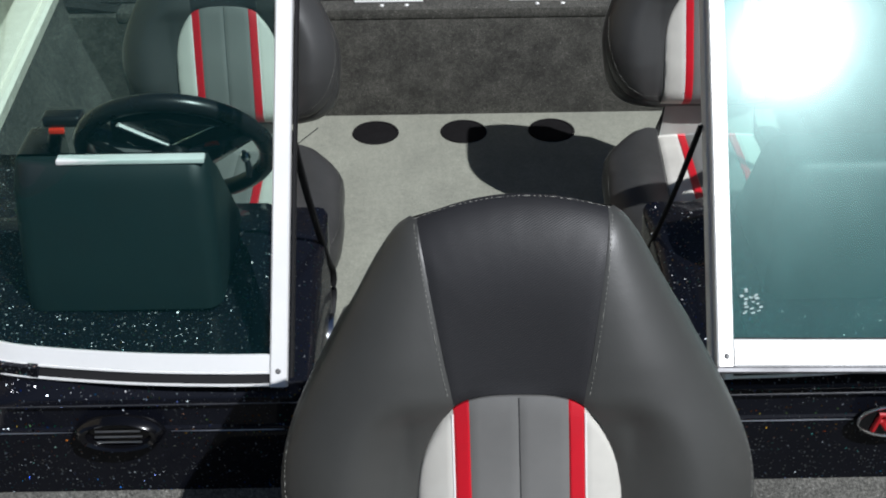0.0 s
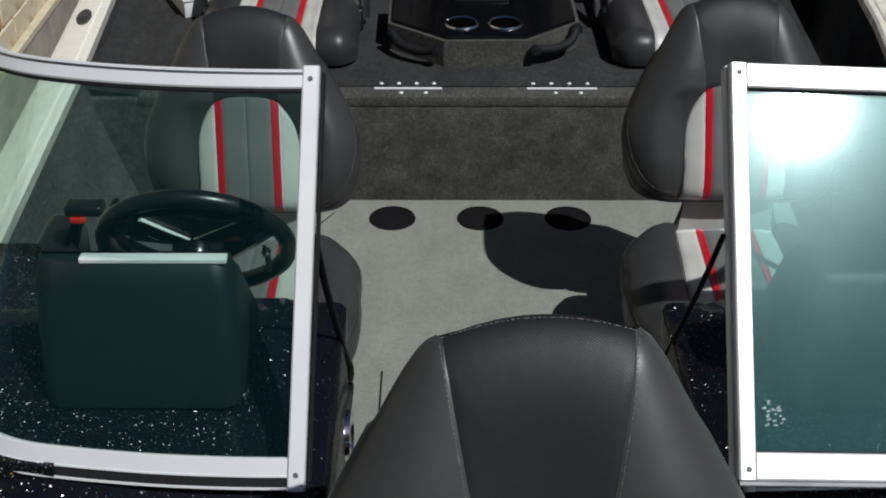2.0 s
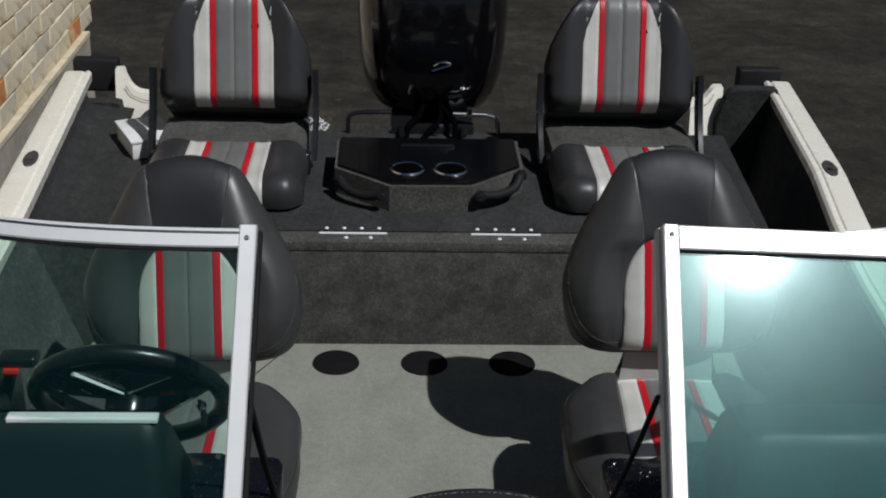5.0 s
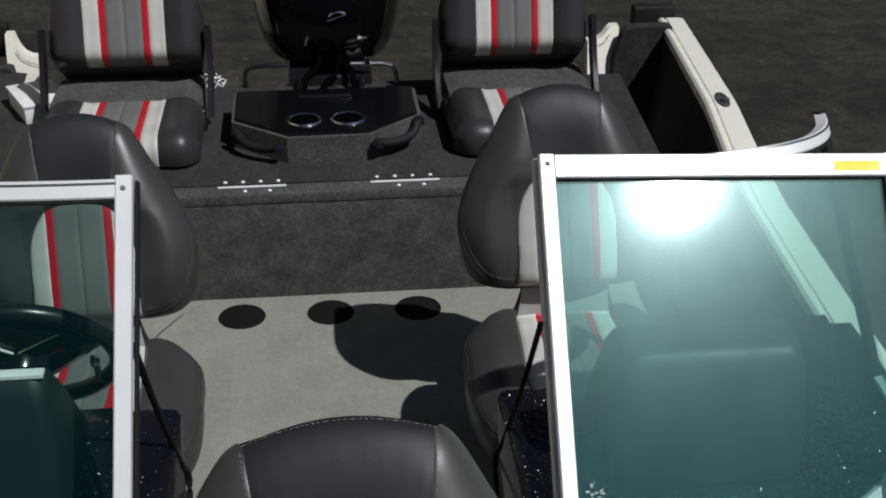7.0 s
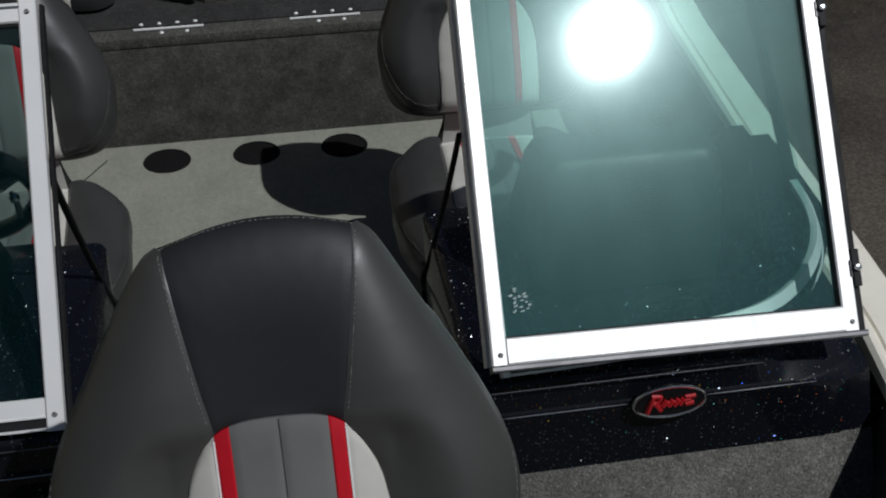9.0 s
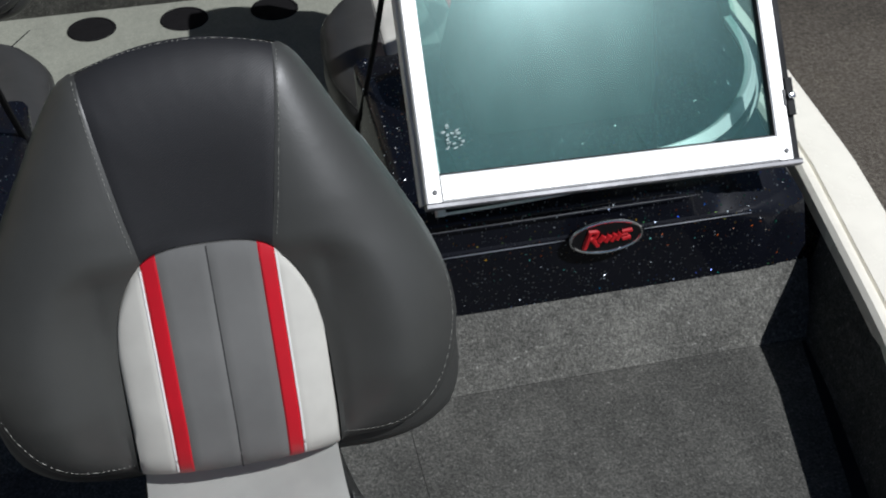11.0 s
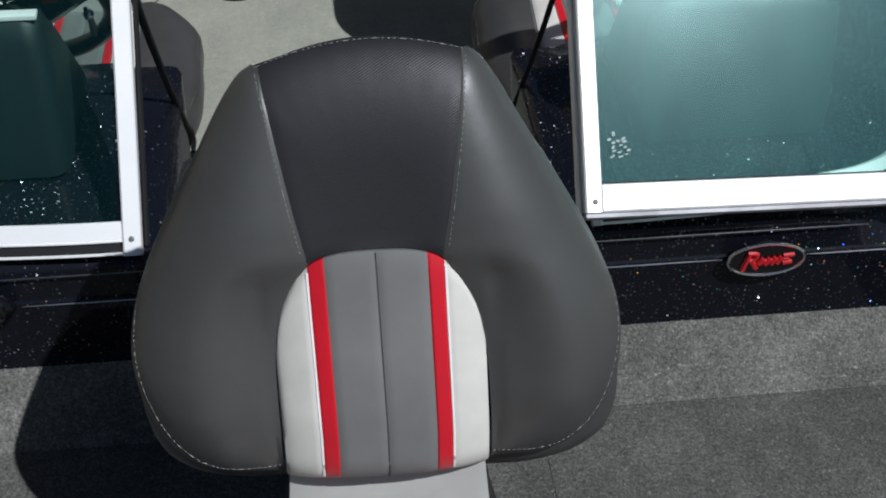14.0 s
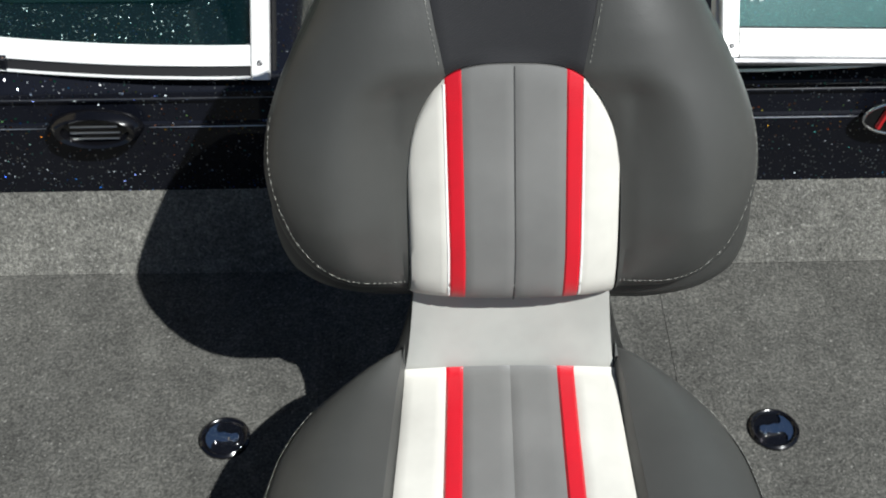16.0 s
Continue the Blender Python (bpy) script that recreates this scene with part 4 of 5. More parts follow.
def dome(x):
    x = min(1.0, max(0.0, x))
    return math.sqrt(1 - (1 - x) ** 2)


def swell(u, v):
    """How far the backrest's front stands out."""
    a, i = abs(u), inner(v)
    side = min(1.0, a / (0.126 * BROAD[0]))
    pad = 0.002 + 0.027 * (1 - side**3.0) - 0.009 * (1 - dome((1 - side) / 0.16)) - 0.010 * max(0.0, 1 - v / 0.09) ** 2 - 0.024 * (1 - dome((v + 0.017) / 0.034))
    if a < i - 1e-6 and v < arch(a) + 1e-6:
        return pad
    skin = -0.034 + 0.060 * dome(from_rim(u, v) / 0.125)
    if a <= i:
        near = dome((v - arch(a)) / 0.016)
        return (pad - 0.004) * (1 - near) + near * (skin - 0.005 * (1 - (a / i) ** 2))
    w = interp(OUT, v)
    q = min(1.0, (a - i) / max(0.01, w - i))
    full = skin + 0.012 * math.sin(math.pi * q) * min(1.0, max(0.0, v) / 0.08) * (1 - min(1.0, max(0.0, (v - 0.30) / 0.16)))
    lower = min(1.0, max(0.0, (0.262 - v) / 0.03))
    slope = min(1.0, max(0.0, (a - i) / 0.095))
    near = 1 - lower * (1 - 0.55 * dome((a - i) / 0.022) - 0.45 * slope * slope * (3 - 2 * slope))
    return (pad - 0.003) * (1 - near) + near * full


def bucket_seat(place, broad=1.0):
    BROAD[0] = broad
    t = thing("boat_seat", place, "charcoal vinyl bucket seat, pale panels, two red stripes, back upright", "seat", "bucket seats")
    # side bolsters
    for s in (-1, 1):
        def corner(a, b, s=s):
            v = -0.014 + 0.472 * b
            i, o = inner(v) - 0.0005, interp(OUT, v)
            a = 1 - (1 - a) ** 1.4
            return s * (i + (o - i) * a), v
        put("side_bolster", pillow(corner, swell, 30, 60, in_back, 0.0012, 0.03, 0.007), VINYL_SIDE, t)
    # black top panel between the seams
    def top_corner(a, b):
        k = 2 * a - 1
        u_top, u_low = 0.108 * k, 0.072 * broad * k
        low = arch(u_low) + 0.001
        high = 0.458 + 0.025 * (1 - k * k)
        v = low + (high - low) * b
        return (u_low + (u_top - u_low) * min(1, max(0, (v - 0.251) / 0.207))), v
    put("top_panel", pillow(top_corner, swell, 30, 36, in_back, 0.0012, 0.03, 0.007), VINYL_TOP, t, "black woven-look vinyl top panel")
    # insert: pale side panels, red stripes, grey middle
    cuts = [(-0.121, -0.0735, VINYL_LIGHT, "side_panel"), (-0.0735, -0.0555, VINYL_RED, "stripe"), (-0.0555, 0.0, VINYL_MID, "centre_panel"), (0.0, 0.0555, VINYL_MID, "centre_panel"), (0.0555, 0.0735, VINYL_RED, "stripe"), (0.0735, 0.121, VINYL_LIGHT, "side_panel")]
    for u0, u1, m, name in cuts:
        u0, u1 = u0 * broad, u1 * broad
        def ins(a, b, u0=u0, u1=u1):
            u = u0 + (u1 - u0) * a
            return u, -0.017 + (arch(u) + 0.017) * b
        put(name, pillow(ins, swell, 10, 30, in_back, 0.0022, 0.12 if m is not VINYL_RED else 0.2, 0.05), m, t, {VINYL_LIGHT: "pale grey vinyl panel", VINYL_RED: "red vinyl stripe"}.get(m, ""))
    for s in (-1, 1):
        put("piping", tube([in_back(s * 0.0745 * broad, v, swell(0.0745 * broad, v) - 0.0016) for v in [-0.004 + (arch(0.0745 * broad) - 0.001) * i / 40 for i in range(41)]], 0.0016, 6), VINYL_WHITE, t, "thin white piping")
    # boxing and rear shell
    rimline = [(-w, v) for v, w in OUT] + [(0.114 * k, 0.458 + 0.025 * (1 - k * k)) for k in (-0.75, -0.5, -0.25, 0, 0.25, 0.5, 0.75)] + [(w, v) for v, w in OUT[::-1]]
    bm = bmesh.new()
    layers = []
    for d, g, belly in ((0.004, -0.001, 0.0), (-0.004, 0.002, 0.009), (-0.018, 0.003, 0.020), (-0.036, 0.003, 0.024), (-0.052, -0.002, 0.017), (-0.064, -0.014, 0.0), (-0.068, -0.05, -0.03)):
        ring = []
        for u, v in rimline:
            c = Vector((u, v - 0.2))
            fall = min(1.0, max(0.0, (v - 0.34) / 0.11)) * 1.75 * min(0.0, d)
            c = c * (1 + (g + fall + belly * (0.7 if broad > 1 else 1.4 if u > 0 else 1.0) * min(1.0, max(0.0, (0.10 - v) / 0.08))) / c.length)
            ring.append(bm.verts.new(in_back(c.x, c.y + 0.2, swell(u * 0.998, v) - 0.006 + d)))
        layers.append(ring)
    k = len(rimline)
    crest = []
    for a, b in zip(layers, layers[1:]):
        for i in range(k):
            f = bm.faces.new((a[i], a[(i + 1) % k], b[(i + 1) % k], b[i]))
            if len(OUT) - 2 <= i <= k - len(OUT):
                crest.append(f)
    bm.faces.new(layers[-1])
    other = bm.copy()
    bm.faces.index_update()
    other.faces.index_update()
    keep = {f.index for f in crest}
    bmesh.ops.delete(bm, geom=crest, context="FACES")
    bmesh.ops.delete(other, geom=[f for f in other.faces if f.index not in keep], context="FACES")
    put("back_shell", bm, VINYL_SIDE, t)
    put("top_edge", other, VINYL_TOP, t)
    # seams
    def lay(u, v, up=0.0006):
        return in_back(u, v, swell(u, v) + up)
    for s in (-1, 1):
        put("seam", stitches([lay(s * (inner(v) + 0.004), v) for v in [0.266 + 0.190 * i / 50 for i in range(51)]]), THREAD, t, "pale stitching")
        edge = [(interp(OUT, v - 0.013) - 0.010 + 0.006 * max(0, v - 0.06) / 0.14, v) for v in [0.20 * (1 - i / 50) + 0.004 for i in range(51)]]
        edge += [(edge[-1][0] - (edge[-1][0] - 0.119) * i / 14, 0.004) for i in range(1, 15)]
        put("seam", stitches([lay(s * u, v, 0.0012) for u, v in edge]), THREAD, t)
    # dark tube laid in the centre groove stands for the groove's shade
    put("seam", tube([lay(0, -0.012 + 0.276 * i / 40, -0.0024) for i in range(41)], 0.0011, 6), GROOVE_DARK, t)
    put("seam", stitches([lay(0.112 * (i / 20 - 1), 0.458 + 0.025 * (1 - (i / 20 - 1) ** 2) - 0.0012, 0.0008) for i in range(41)]), THREAD, t)
    # cushion
    half = [(0.70, 0.17), (0.74, 0.235), (0.80, 0.270), (0.88, 0.286), (0.95, 0.287), (1.01, 0.280), (1.055, 0.268), (1.095, 0.247), (1.125, 0.220), (1.15, 0.180), (1.165, 0.136)]
    if broad > 1:  # the cockpit cushions are squarer at the rear
        half[6:] = [(1.055, 0.280), (1.095, 0.272), (1.125, 0.252), (1.15, 0.218), (1.165, 0.170)]
    half = [(p.x, p.y) for p in smooth_line([(y, w, 0) for y, w in half], 3)]
    split = [(0.70, 0.141), (0.92, 0.139), (1.06, 0.131), (1.145, 0.1275), (1.25, 0.125)]

    def deep(y):
        """The cockpit cushions reach further back."""
        return y if broad == 1 else y + 0.056 * min(1.0, max(0.0, (y - 0.90) / 0.2455)) - 0.046 * min(1.0, max(0.0, (y - 1.1455) / 0.054))

    def in_pan(u, y, d):
        return Vector((u + 0.020 * min(0.0, y - 1.1455), deep(y), 1.118 + d))

    def rise(y):
        return 60 * max(0, y - 1.1455) ** 2 / (0.012 + max(0, y - 1.1455)) * 0.055

    def pan_swell(u, y):
        a, w, i = abs(u), interp(half, y), interp(split, y)
        front = -0.05 * max(0, (0.80 - y) / 0.10) ** 2 + (0.010 * max(0, (y - 1.07) / 0.095) ** 2 if a > i else 0.0)
        if a <= i:
            return -0.004 + 0.008 * (1 - (a / 0.15) ** 2) + front + rise(y)
        q = (a - i) / max(1e-4, w - i)
        return 0.004 + 0.016 * math.sin(math.pi * min(1, 0.1 + 0.75 * q)) - 0.040 * q**3 + front
    for s in (-1, 1):
        def wing(a, b, s=s):
            y = 0.70 + 0.465 * b
            i, o = interp(split, y), interp(half, y)
            return s * (i + (o - i) * a), y
        put("cushion_bolster", pillow(wing, pan_swell, 16, 40, in_pan, 0.006, 0.06, 0.05), VINYL_SIDE, t)
        line = [in_pan(s * (interp(half, y) - 0.002), y, pan_swell(s * (interp(half, y) - 0.002), y) + 0.001) for y in [0.72 + 0.44 * i / 60 for i in range(61)]]
        put("seam", stitches(line), THREAD, t)
        line = [in_pan(s * (interp(split, y) + 0.0005), y, pan_swell(s * interp(split, y), y) - 0.003) for y in [1.14 + 0.024 * i / 10 for i in range(11)]]
        put("seam", stitches(line, 0.003, 0.0012), THREAD, t)
    for u0, u1, m, name in cuts:
        def run(a, b, u0=u0, u1=u1):
            y = 0.70 + 0.4505 * b
            k = interp(split, y) / 0.121
            grow = lambda u: u * (k if abs(u) > 0.1 else 1 + (k - 1) * 0.45 if abs(u) > 0.01 else 1)
            return grow(u0) + (grow(u1) - grow(u0)) * a, y
        u0, u1 = [math.copysign(0.0755, u) if abs(abs(u) - 0.0735) < 1e-6 else u for u in (u0, u1)]
        put(name, pillow(lambda a, b, u0=u0, u1=u1, run=run: run(a, b, u0, u1), pan_swell, 8, 60, in_pan, 0.0035, 0.12 if m is not VINYL_RED else 0.2, 0.05), m, t)

    def waist(b):
        return 0.1300 - 0.0175 * b**0.6

    def rear_piece(a, b):
        return waist(b) * (2 * a - 1), 1.1510 + 0.0485 * b
    put("rear_panel", pillow(rear_piece, lambda u, y: -0.002 + rise(y) + 0.005 * (1 - (u / 0.13) ** 2) - 0.010 * (abs(u) / 0.1275) ** 8, 22, 12, in_pan, 0.003, 0.1, 0.05), VINYL_REAR, t, "silver-grey woven-look vinyl")
    for s in (-1, 1):
        bm = bmesh.new()
        rows = []
        for i in range(13):
            f = i / 12
            y = 1.148 + 0.052 * f
            x0, d = waist(f) - 0.004, rise(y) - 0.010
            reach = 0.034 * (1 - f) ** 1.3 + 0.010
            rows.append([bm.verts.new((s * (x0 + reach * math.sin(q * math.pi / 2)), deep(y) + 0.010 * q, 1.116 + d - (d + 0.026) * (1 - math.cos(q * math.pi / 2)) * 0.95)) for q in (0, 0.17, 0.34, 0.5, 0.67, 0.84, 1.0)])
        for p, r in zip(rows, rows[1:]):
            for i in range(6):
                bm.faces.new((p[i], p[i + 1], r[i + 1], r[i]))
        bmesh.ops.solidify(bm, geom=bm.faces[:], thickness=0.004)
        put("rear_gusset", bm, VINYL_SIDE, t)
    # cushion boxing
    loop = [(-w, y) for y, w in half] + [(w, y) for y, w in half[::-1]]
    bm = bmesh.new()
    layers = []
    for z, g in ((0.0, 0.0), (-0.012, 0.005), (-0.04, 0.006), (-0.075, 0.0), (-0.092, -0.02), (-0.095, -0.08)):
        ring = []
        for u, y in loop:
            c = Vector((u, y - 0.95))
            c = c * (1 + g / c.length)
            ring.append(bm.verts.new(in_pan(c.x, c.y + 0.95, pan_swell(u * 0.998, y) - 0.004 + z)))
        layers.append(ring)
    k = len(loop)
    for a, b in zip(layers, layers[1:]):
        for i in range(k):
            bm.faces.new((a[i], a[(i + 1) % k], b[(i + 1) % k], b[i]))
    bm.faces.new(layers[-1])
    put("cushion_base", bm, VINYL_SIDE, t)
    # hinge brackets, swivel and foot
    for s in (-1, 1):
        put("bracket", tube(smooth_line([(s * 0.095, 1.10, 1.03), (s * 0.095, 1.225, 1.06), (s * 0.095, 1.272, 1.20), (s * 0.095, 1.30, 1.34)], 4), 0.012, 8, flat=0.5), PLASTIC, t)
    put("swivel", box(-0.11, 0.11, 0.84, 1.06, 1.000, 1.022, 0.004), PLASTIC, t)
    p = put("pedestal", turned([(0.0, 0.0), (0.11, 0.0), (0.112, 0.012), (0.06, 0.03), (0.045, 0.06), (0.045, 0.135), (0, 0.135)], 28), PLASTIC, t)
    p.matrix_basis = Matrix.Translation((0, 0.95, DECK))
    return t


seat = bucket_seat((0, 0.95, DECK))
seat.location.x = -0.003
cockpit = bucket_seat((0, 0.95, DECK), 1.115)
cockpit["label"] = "charcoal vinyl cockpit bucket seat, broad grey insert, two red stripes"
SIZE = Matrix.Diagonal((0.848, 0.8775, 0.8775, 1))
for s, lab in ((-1, "helm"), (1, "passenger")):
    m = Matrix.Translation((-0.532 if s < 0 else 0.522, 2.428, 0.788 if s < 0 else 0.818)) @ SIZE
    if s < 0:
        cockpit.matrix_basis = m
        twin = cockpit
    else:
        twin = copy_thing(cockpit, Matrix.Translation(m.translation))
    # charcoal pieces take the copy darkened for the cockpit's sun angle
    for piece in twin.children:
        slot = piece.material_slots[0] if piece.type == "MESH" else None
        if slot and slot.material == VINYL_SIDE:
            slot.link = "OBJECT"
            slot.material = VINYL_COCKPIT
    base = part("seat_base", box(s * 0.537 - 0.12, s * 0.537 + 0.12, 2.30, 2.55, FLOOR, 0.7875 if s < 0 else 0.8175, 0.008, 3), PLASTIC)
    tagged(base, f"low black base under the {lab} bucket seat", "seat base", "seat bases")

# the bow seat is swivelled a little on its pedestal
TURN_SEAT = radians(-0.6)
seat.rotation_euler.z = TURN_SEAT
seat.location.x = -0.003 + 0.22 * math.sin(TURN_SEAT)
seat.location.y = 1.17 - 0.22 * math.cos(TURN_SEAT)


# ---------------------------------------------------------------- helm: wheel, throttle, key
wheel = thing("helm_wheel", (-0.562, 2.19, 1.235), "black three-spoke steering wheel with bright spoke trim", "steering wheel")
WM = Matrix.Translation((-0.562, 2.175, 1.292)) @ pose(0, 0, 0, -59, 0, 0)
ring = [(0.165 * math.cos(2 * math.pi * i / 64), 0.165 * math.sin(2 * math.pi * i / 64), 0.0) for i in range(64)]
put("rim", plate_at(tube(ring, 0.0165, 12, True), WM), PLASTIC, wheel)
for k, a in enumerate((-155, -25, 90)):
    d = Vector((math.cos(radians(a)), math.sin(radians(a)), 0))
    put("spoke", plate_at(tube([d * 0.02 + Vector((0, 0, -0.03)), d * 0.09 + Vector((0, 0, -0.018)), d * 0.160], [0.030, 0.022, 0.016], 8, flat=1.0), WM), PLASTIC, wheel)
hub = turned([(0, -0.065), (0.030, -0.065), (0.05, -0.05), (0.058, -0.02), (0.055, 0.0), (0.04, 0.008), (0, 0.010)], 32)
put("hub", plate_at(hub, WM), GLOSS, wheel)
pad = [(-0.088, -0.128), (0.009, -0.140), (0.051, -0.120), (0.118, -0.112), (0.124, -0.090), (0.062, -0.030), (0.040, 0.016), (-0.020, 0.060), (-0.086, 0.055), (-0.104, 0.0), (-0.098, -0.06)]
put("spoke_pad", plate_at(prism(pad, -0.018, 0.010, 0.004), WM), PLASTIC, wheel)
# left spoke's chrome glint is put in as plain white
put("spoke_trim", plate_at(tube([(-0.075, -0.128, -0.020), (-0.03, -0.083, -0.021), (0.002, -0.051, -0.020)], [0.0048, 0.0044, 0.0036], 6), WM), WHITE, wheel)
put("spoke_trim", plate_at(tube([(0.002, -0.051, -0.020), (0.045, -0.086, -0.021), (0.090, -0.118, -0.020)], [0.0026, 0.0018, 0.0012], 6), WM), CHROME, wheel)
put("spoke_trim", plate_at(tube([(-0.073, -0.069, -0.020), (-0.051, -0.040, -0.021), (-0.040, -0.049, -0.020)], 0.0018, 6), WM), CHROME, wheel)
put("column", tube([(-0.562, 2.14, 1.275), (-0.562, 2.03, 1.21)], [0.03, 0.045], 14), PLASTIC, wheel)
put("switch_pad", plate_at(prism([(0.050, -0.031), (0.060, -0.028), (0.090, -0.060), (0.080, -0.064), (0.062, -0.055)], -0.024, -0.017, 0.002), WM), RED, wheel, "small red switch pad")
key = thing("ignition_key", (-0.436, 2.165, 1.20), "chrome ignition key and switch on the dash", "key")
put("switch", plate_at(turned([(0, 0.006), (0.006, 0.006), (0.008, 0.003), (0.009, 0.0), (0.009, -0.008)], 20), Matrix.Translation((-0.436, 2.160, 1.285)) @ pose(0, 0, 0, 60, 0, 0)), CHROME, key)
put("key_blade", box(-0.440, -0.432, 2.148, 2.151, 1.280, 1.304, 0.001), CHROME, key)
put("fob", tube(smooth_line([(-0.436, 2.165, 1.28), (-0.432, 2.16, 1.265), (-0.432, 2.155, 1.245)], 4), 0.006, 6), PLASTIC, key)
throttle = thing("throttle", (-0.90, 2.42, 1.05), "black throttle box with a red marked lever", "throttle")
put("housing", box(-0.935, -0.86, 2.33, 2.50, 1.03, 1.17, 0.015, 3), PLASTIC, throttle)
put("lever", tube(smooth_line([(-0.875, 2.41, 1.13), (-0.852, 2.40, 1.20), (-0.835, 2.37, 1.255)], 5), [0.014] * 10 + [0.012], 10), PLASTIC, throttle)
put("grip", box(-0.850, -0.775, 2.330, 2.370, 1.255, 1.278, 0.008, 3), PLASTIC, throttle)
put("grip_band", box(-0.838, -0.808, 2.324, 2.334, 1.245, 1.256, 0.003), RED, throttle, "red band under the grip")


# ---------------------------------------------------------------- rear deck furniture
def jump_seat(x):
    t = thing("jump_seat", (x, 3.67, REAR), "charcoal folding jump seat with grey panels and red stripes, back raised", "seat", "jump seats")
    w = 0.232
    cuts = [(-w, -0.120, VINYL_JUMP, "side_bolster"), (-0.120, -0.073, VINYL_LIGHT, "side_panel"), (-0.073, -0.054, VINYL_RED, "stripe"), (-0.054, 0.0, VINYL_MID, "centre_panel"), (0.0, 0.054, VINYL_MID, "centre_panel"), (0.054, 0.073, VINYL_RED, "stripe"), (0.073, 0.120, VINYL_LIGHT, "side_panel"), (0.120, w, VINYL_JUMP, "side_bolster")]

    def pan_pt(u, v, d):
        # v runs from the front's foot, over the rolled front edge, to the rear
        r = 0.05
        front, arc = 0.030, 0.05 * math.pi / 2
        if v < front:
            p, n = Vector((0, 0, 0.012 + v)), Vector((0, -1, 0))
        elif v < front + arc:
            a = (v - front) / r
            p, n = Vector((0, r - r * math.cos(a), 0.012 + front + r * math.sin(a))), Vector((0, -math.cos(a), math.sin(a)))
        else:
            p, n = Vector((0, r + v - front - arc, 0.012 + front + r)), Vector((0, 0, 1))
        return Vector((x + u, 3.485, REAR)) + p + n * d

    def crown(u, v):
        a = abs(u)
        return 0.016 * math.sin(math.pi * min(1, max(0.0, (a - 0.10) / 0.132) * 0.8 + 0.05)) - 0.035 * max(0, (a - 0.18) / 0.052) ** 2 + 0.004 * math.cos(u * 12)
    for u0, u1, m, name in cuts:
        put(name, pillow(lambda a, b, u0=u0, u1=u1: (u0 + (u1 - u0) * a, 0.36 * b), crown, 8, 30, pan_pt, 0.004, 0.12, 0.035), m, t)
    put("cushion_base", box(x - w + 0.012, x + w - 0.012, 3.525, 3.77, REAR, REAR + 0.070, 0.01), VINYL_DARK, t)
    put("seat_well", box(x - 0.222, x + 0.222, 3.775, 4.01, REAR, REAR + 0.092, 0.012), CARPET_DARK, t, "carpeted box behind the cushion")
    o, up, f = Vector((x, 3.905, REAR + 0.185)), Vector((0, 0.30, 0.954)).normalized(), Vector((0, -0.954, 0.30)).normalized()

    def back_pt(u, v, d):
        return o + Vector((u, 0, 0)) + up * v + f * d
    bw = [(-0.025, 0.218), (0.03, 0.230), (0.12, 0.228), (0.18, 0.214), (0.24, 0.186), (0.30, 0.148), (0.335, 0.112), (0.35, 0.085)]

    def back_swell(u, v):
        a = abs(u)
        return 0.022 * math.sin(math.pi * min(1, max(0.0, (a - 0.11) / 0.12) * 0.8 + 0.05)) - 0.03 * max(0, (a - 0.17) / 0.06) ** 2 - 0.05 * max(0, (0.025 - v) / 0.05) ** 2 - 0.04 * max(0, (v - 0.28) / 0.07) ** 2
    for u0, u1, m, name in cuts:
        def col(a, b, u0=u0, u1=u1):
            v = -0.025 + 0.375 * b
            lim = interp(bw, v)
            u = u0 + (u1 - u0) * a
            return max(-lim, min(lim, u * (lim / w if abs(u) > 0.12 else 1))), v
        put("back_" + name, pillow(col, back_swell, 8, 26, back_pt, 0.004, 0.12, 0.06), m, t)
    foot = [(0.21, -0.070)]
    loop = [(-q, v) for q, v in foot] + [(-q, v) for v, q in bw] + [(q, v) for v, q in bw[::-1]] + [(q, v) for q, v in foot]
    bm = bmesh.new()
    layers = [[bm.verts.new(back_pt(u * g, 0.2 + (v - 0.2) * g, back_swell(u, v) + d)) for u, v in loop] for d, g in ((-0.012, 1.0), (-0.04, 1.012), (-0.075, 1.0), (-0.09, 0.9))]
    for a, b in zip(layers, layers[1:]):
        for i in range(len(loop)):
            j = (i + 1) % len(loop)
            bm.faces.new((a[i], a[j], b[j], b[i]))
    bm.faces.new(layers[-1])
    bm.faces.new(layers[0][::-1])
    put("back_shell", bm, VINYL_DARK, t)
    for s in (-1, 1):
        arm = [(x + s * 0.243, 3.80, REAR + 0.03), (x + s * 0.246, 3.87, REAR + 0.10), (x + s * 0.246, 3.915, REAR + 0.18), (x + s * 0.244, 3.94, REAR + 0.27)]
        put("arm", bar([Vector(p) for p in smooth_line(arm, 4)], [Vector((0, 0.9, -0.4))] * 13, [Vector((s, 0, 0))] * 13, 0.050, 0.016, -0.006), PLASTIC, t)
        put("arm_foot", box(min(x + s * 0.190, x + s * 0.238), max(x + s * 0.190, x + s * 0.238), 3.755, 3.80, REAR, REAR + 0.070, 0.012, 3), PLASTIC, t)
        b = put("bolt", plate_at(turned([(0, 0.006), (0.008, 0.005), (0.010, 0.0)], 14), Matrix.Translation((x + s * 0.252, 3.90, REAR + 0.16)) @ pose(0, 0, 0, 0, 90 * s, 0)), CHROME, t)
    return t


jump_seat(-0.585)
jump_seat(0.600)

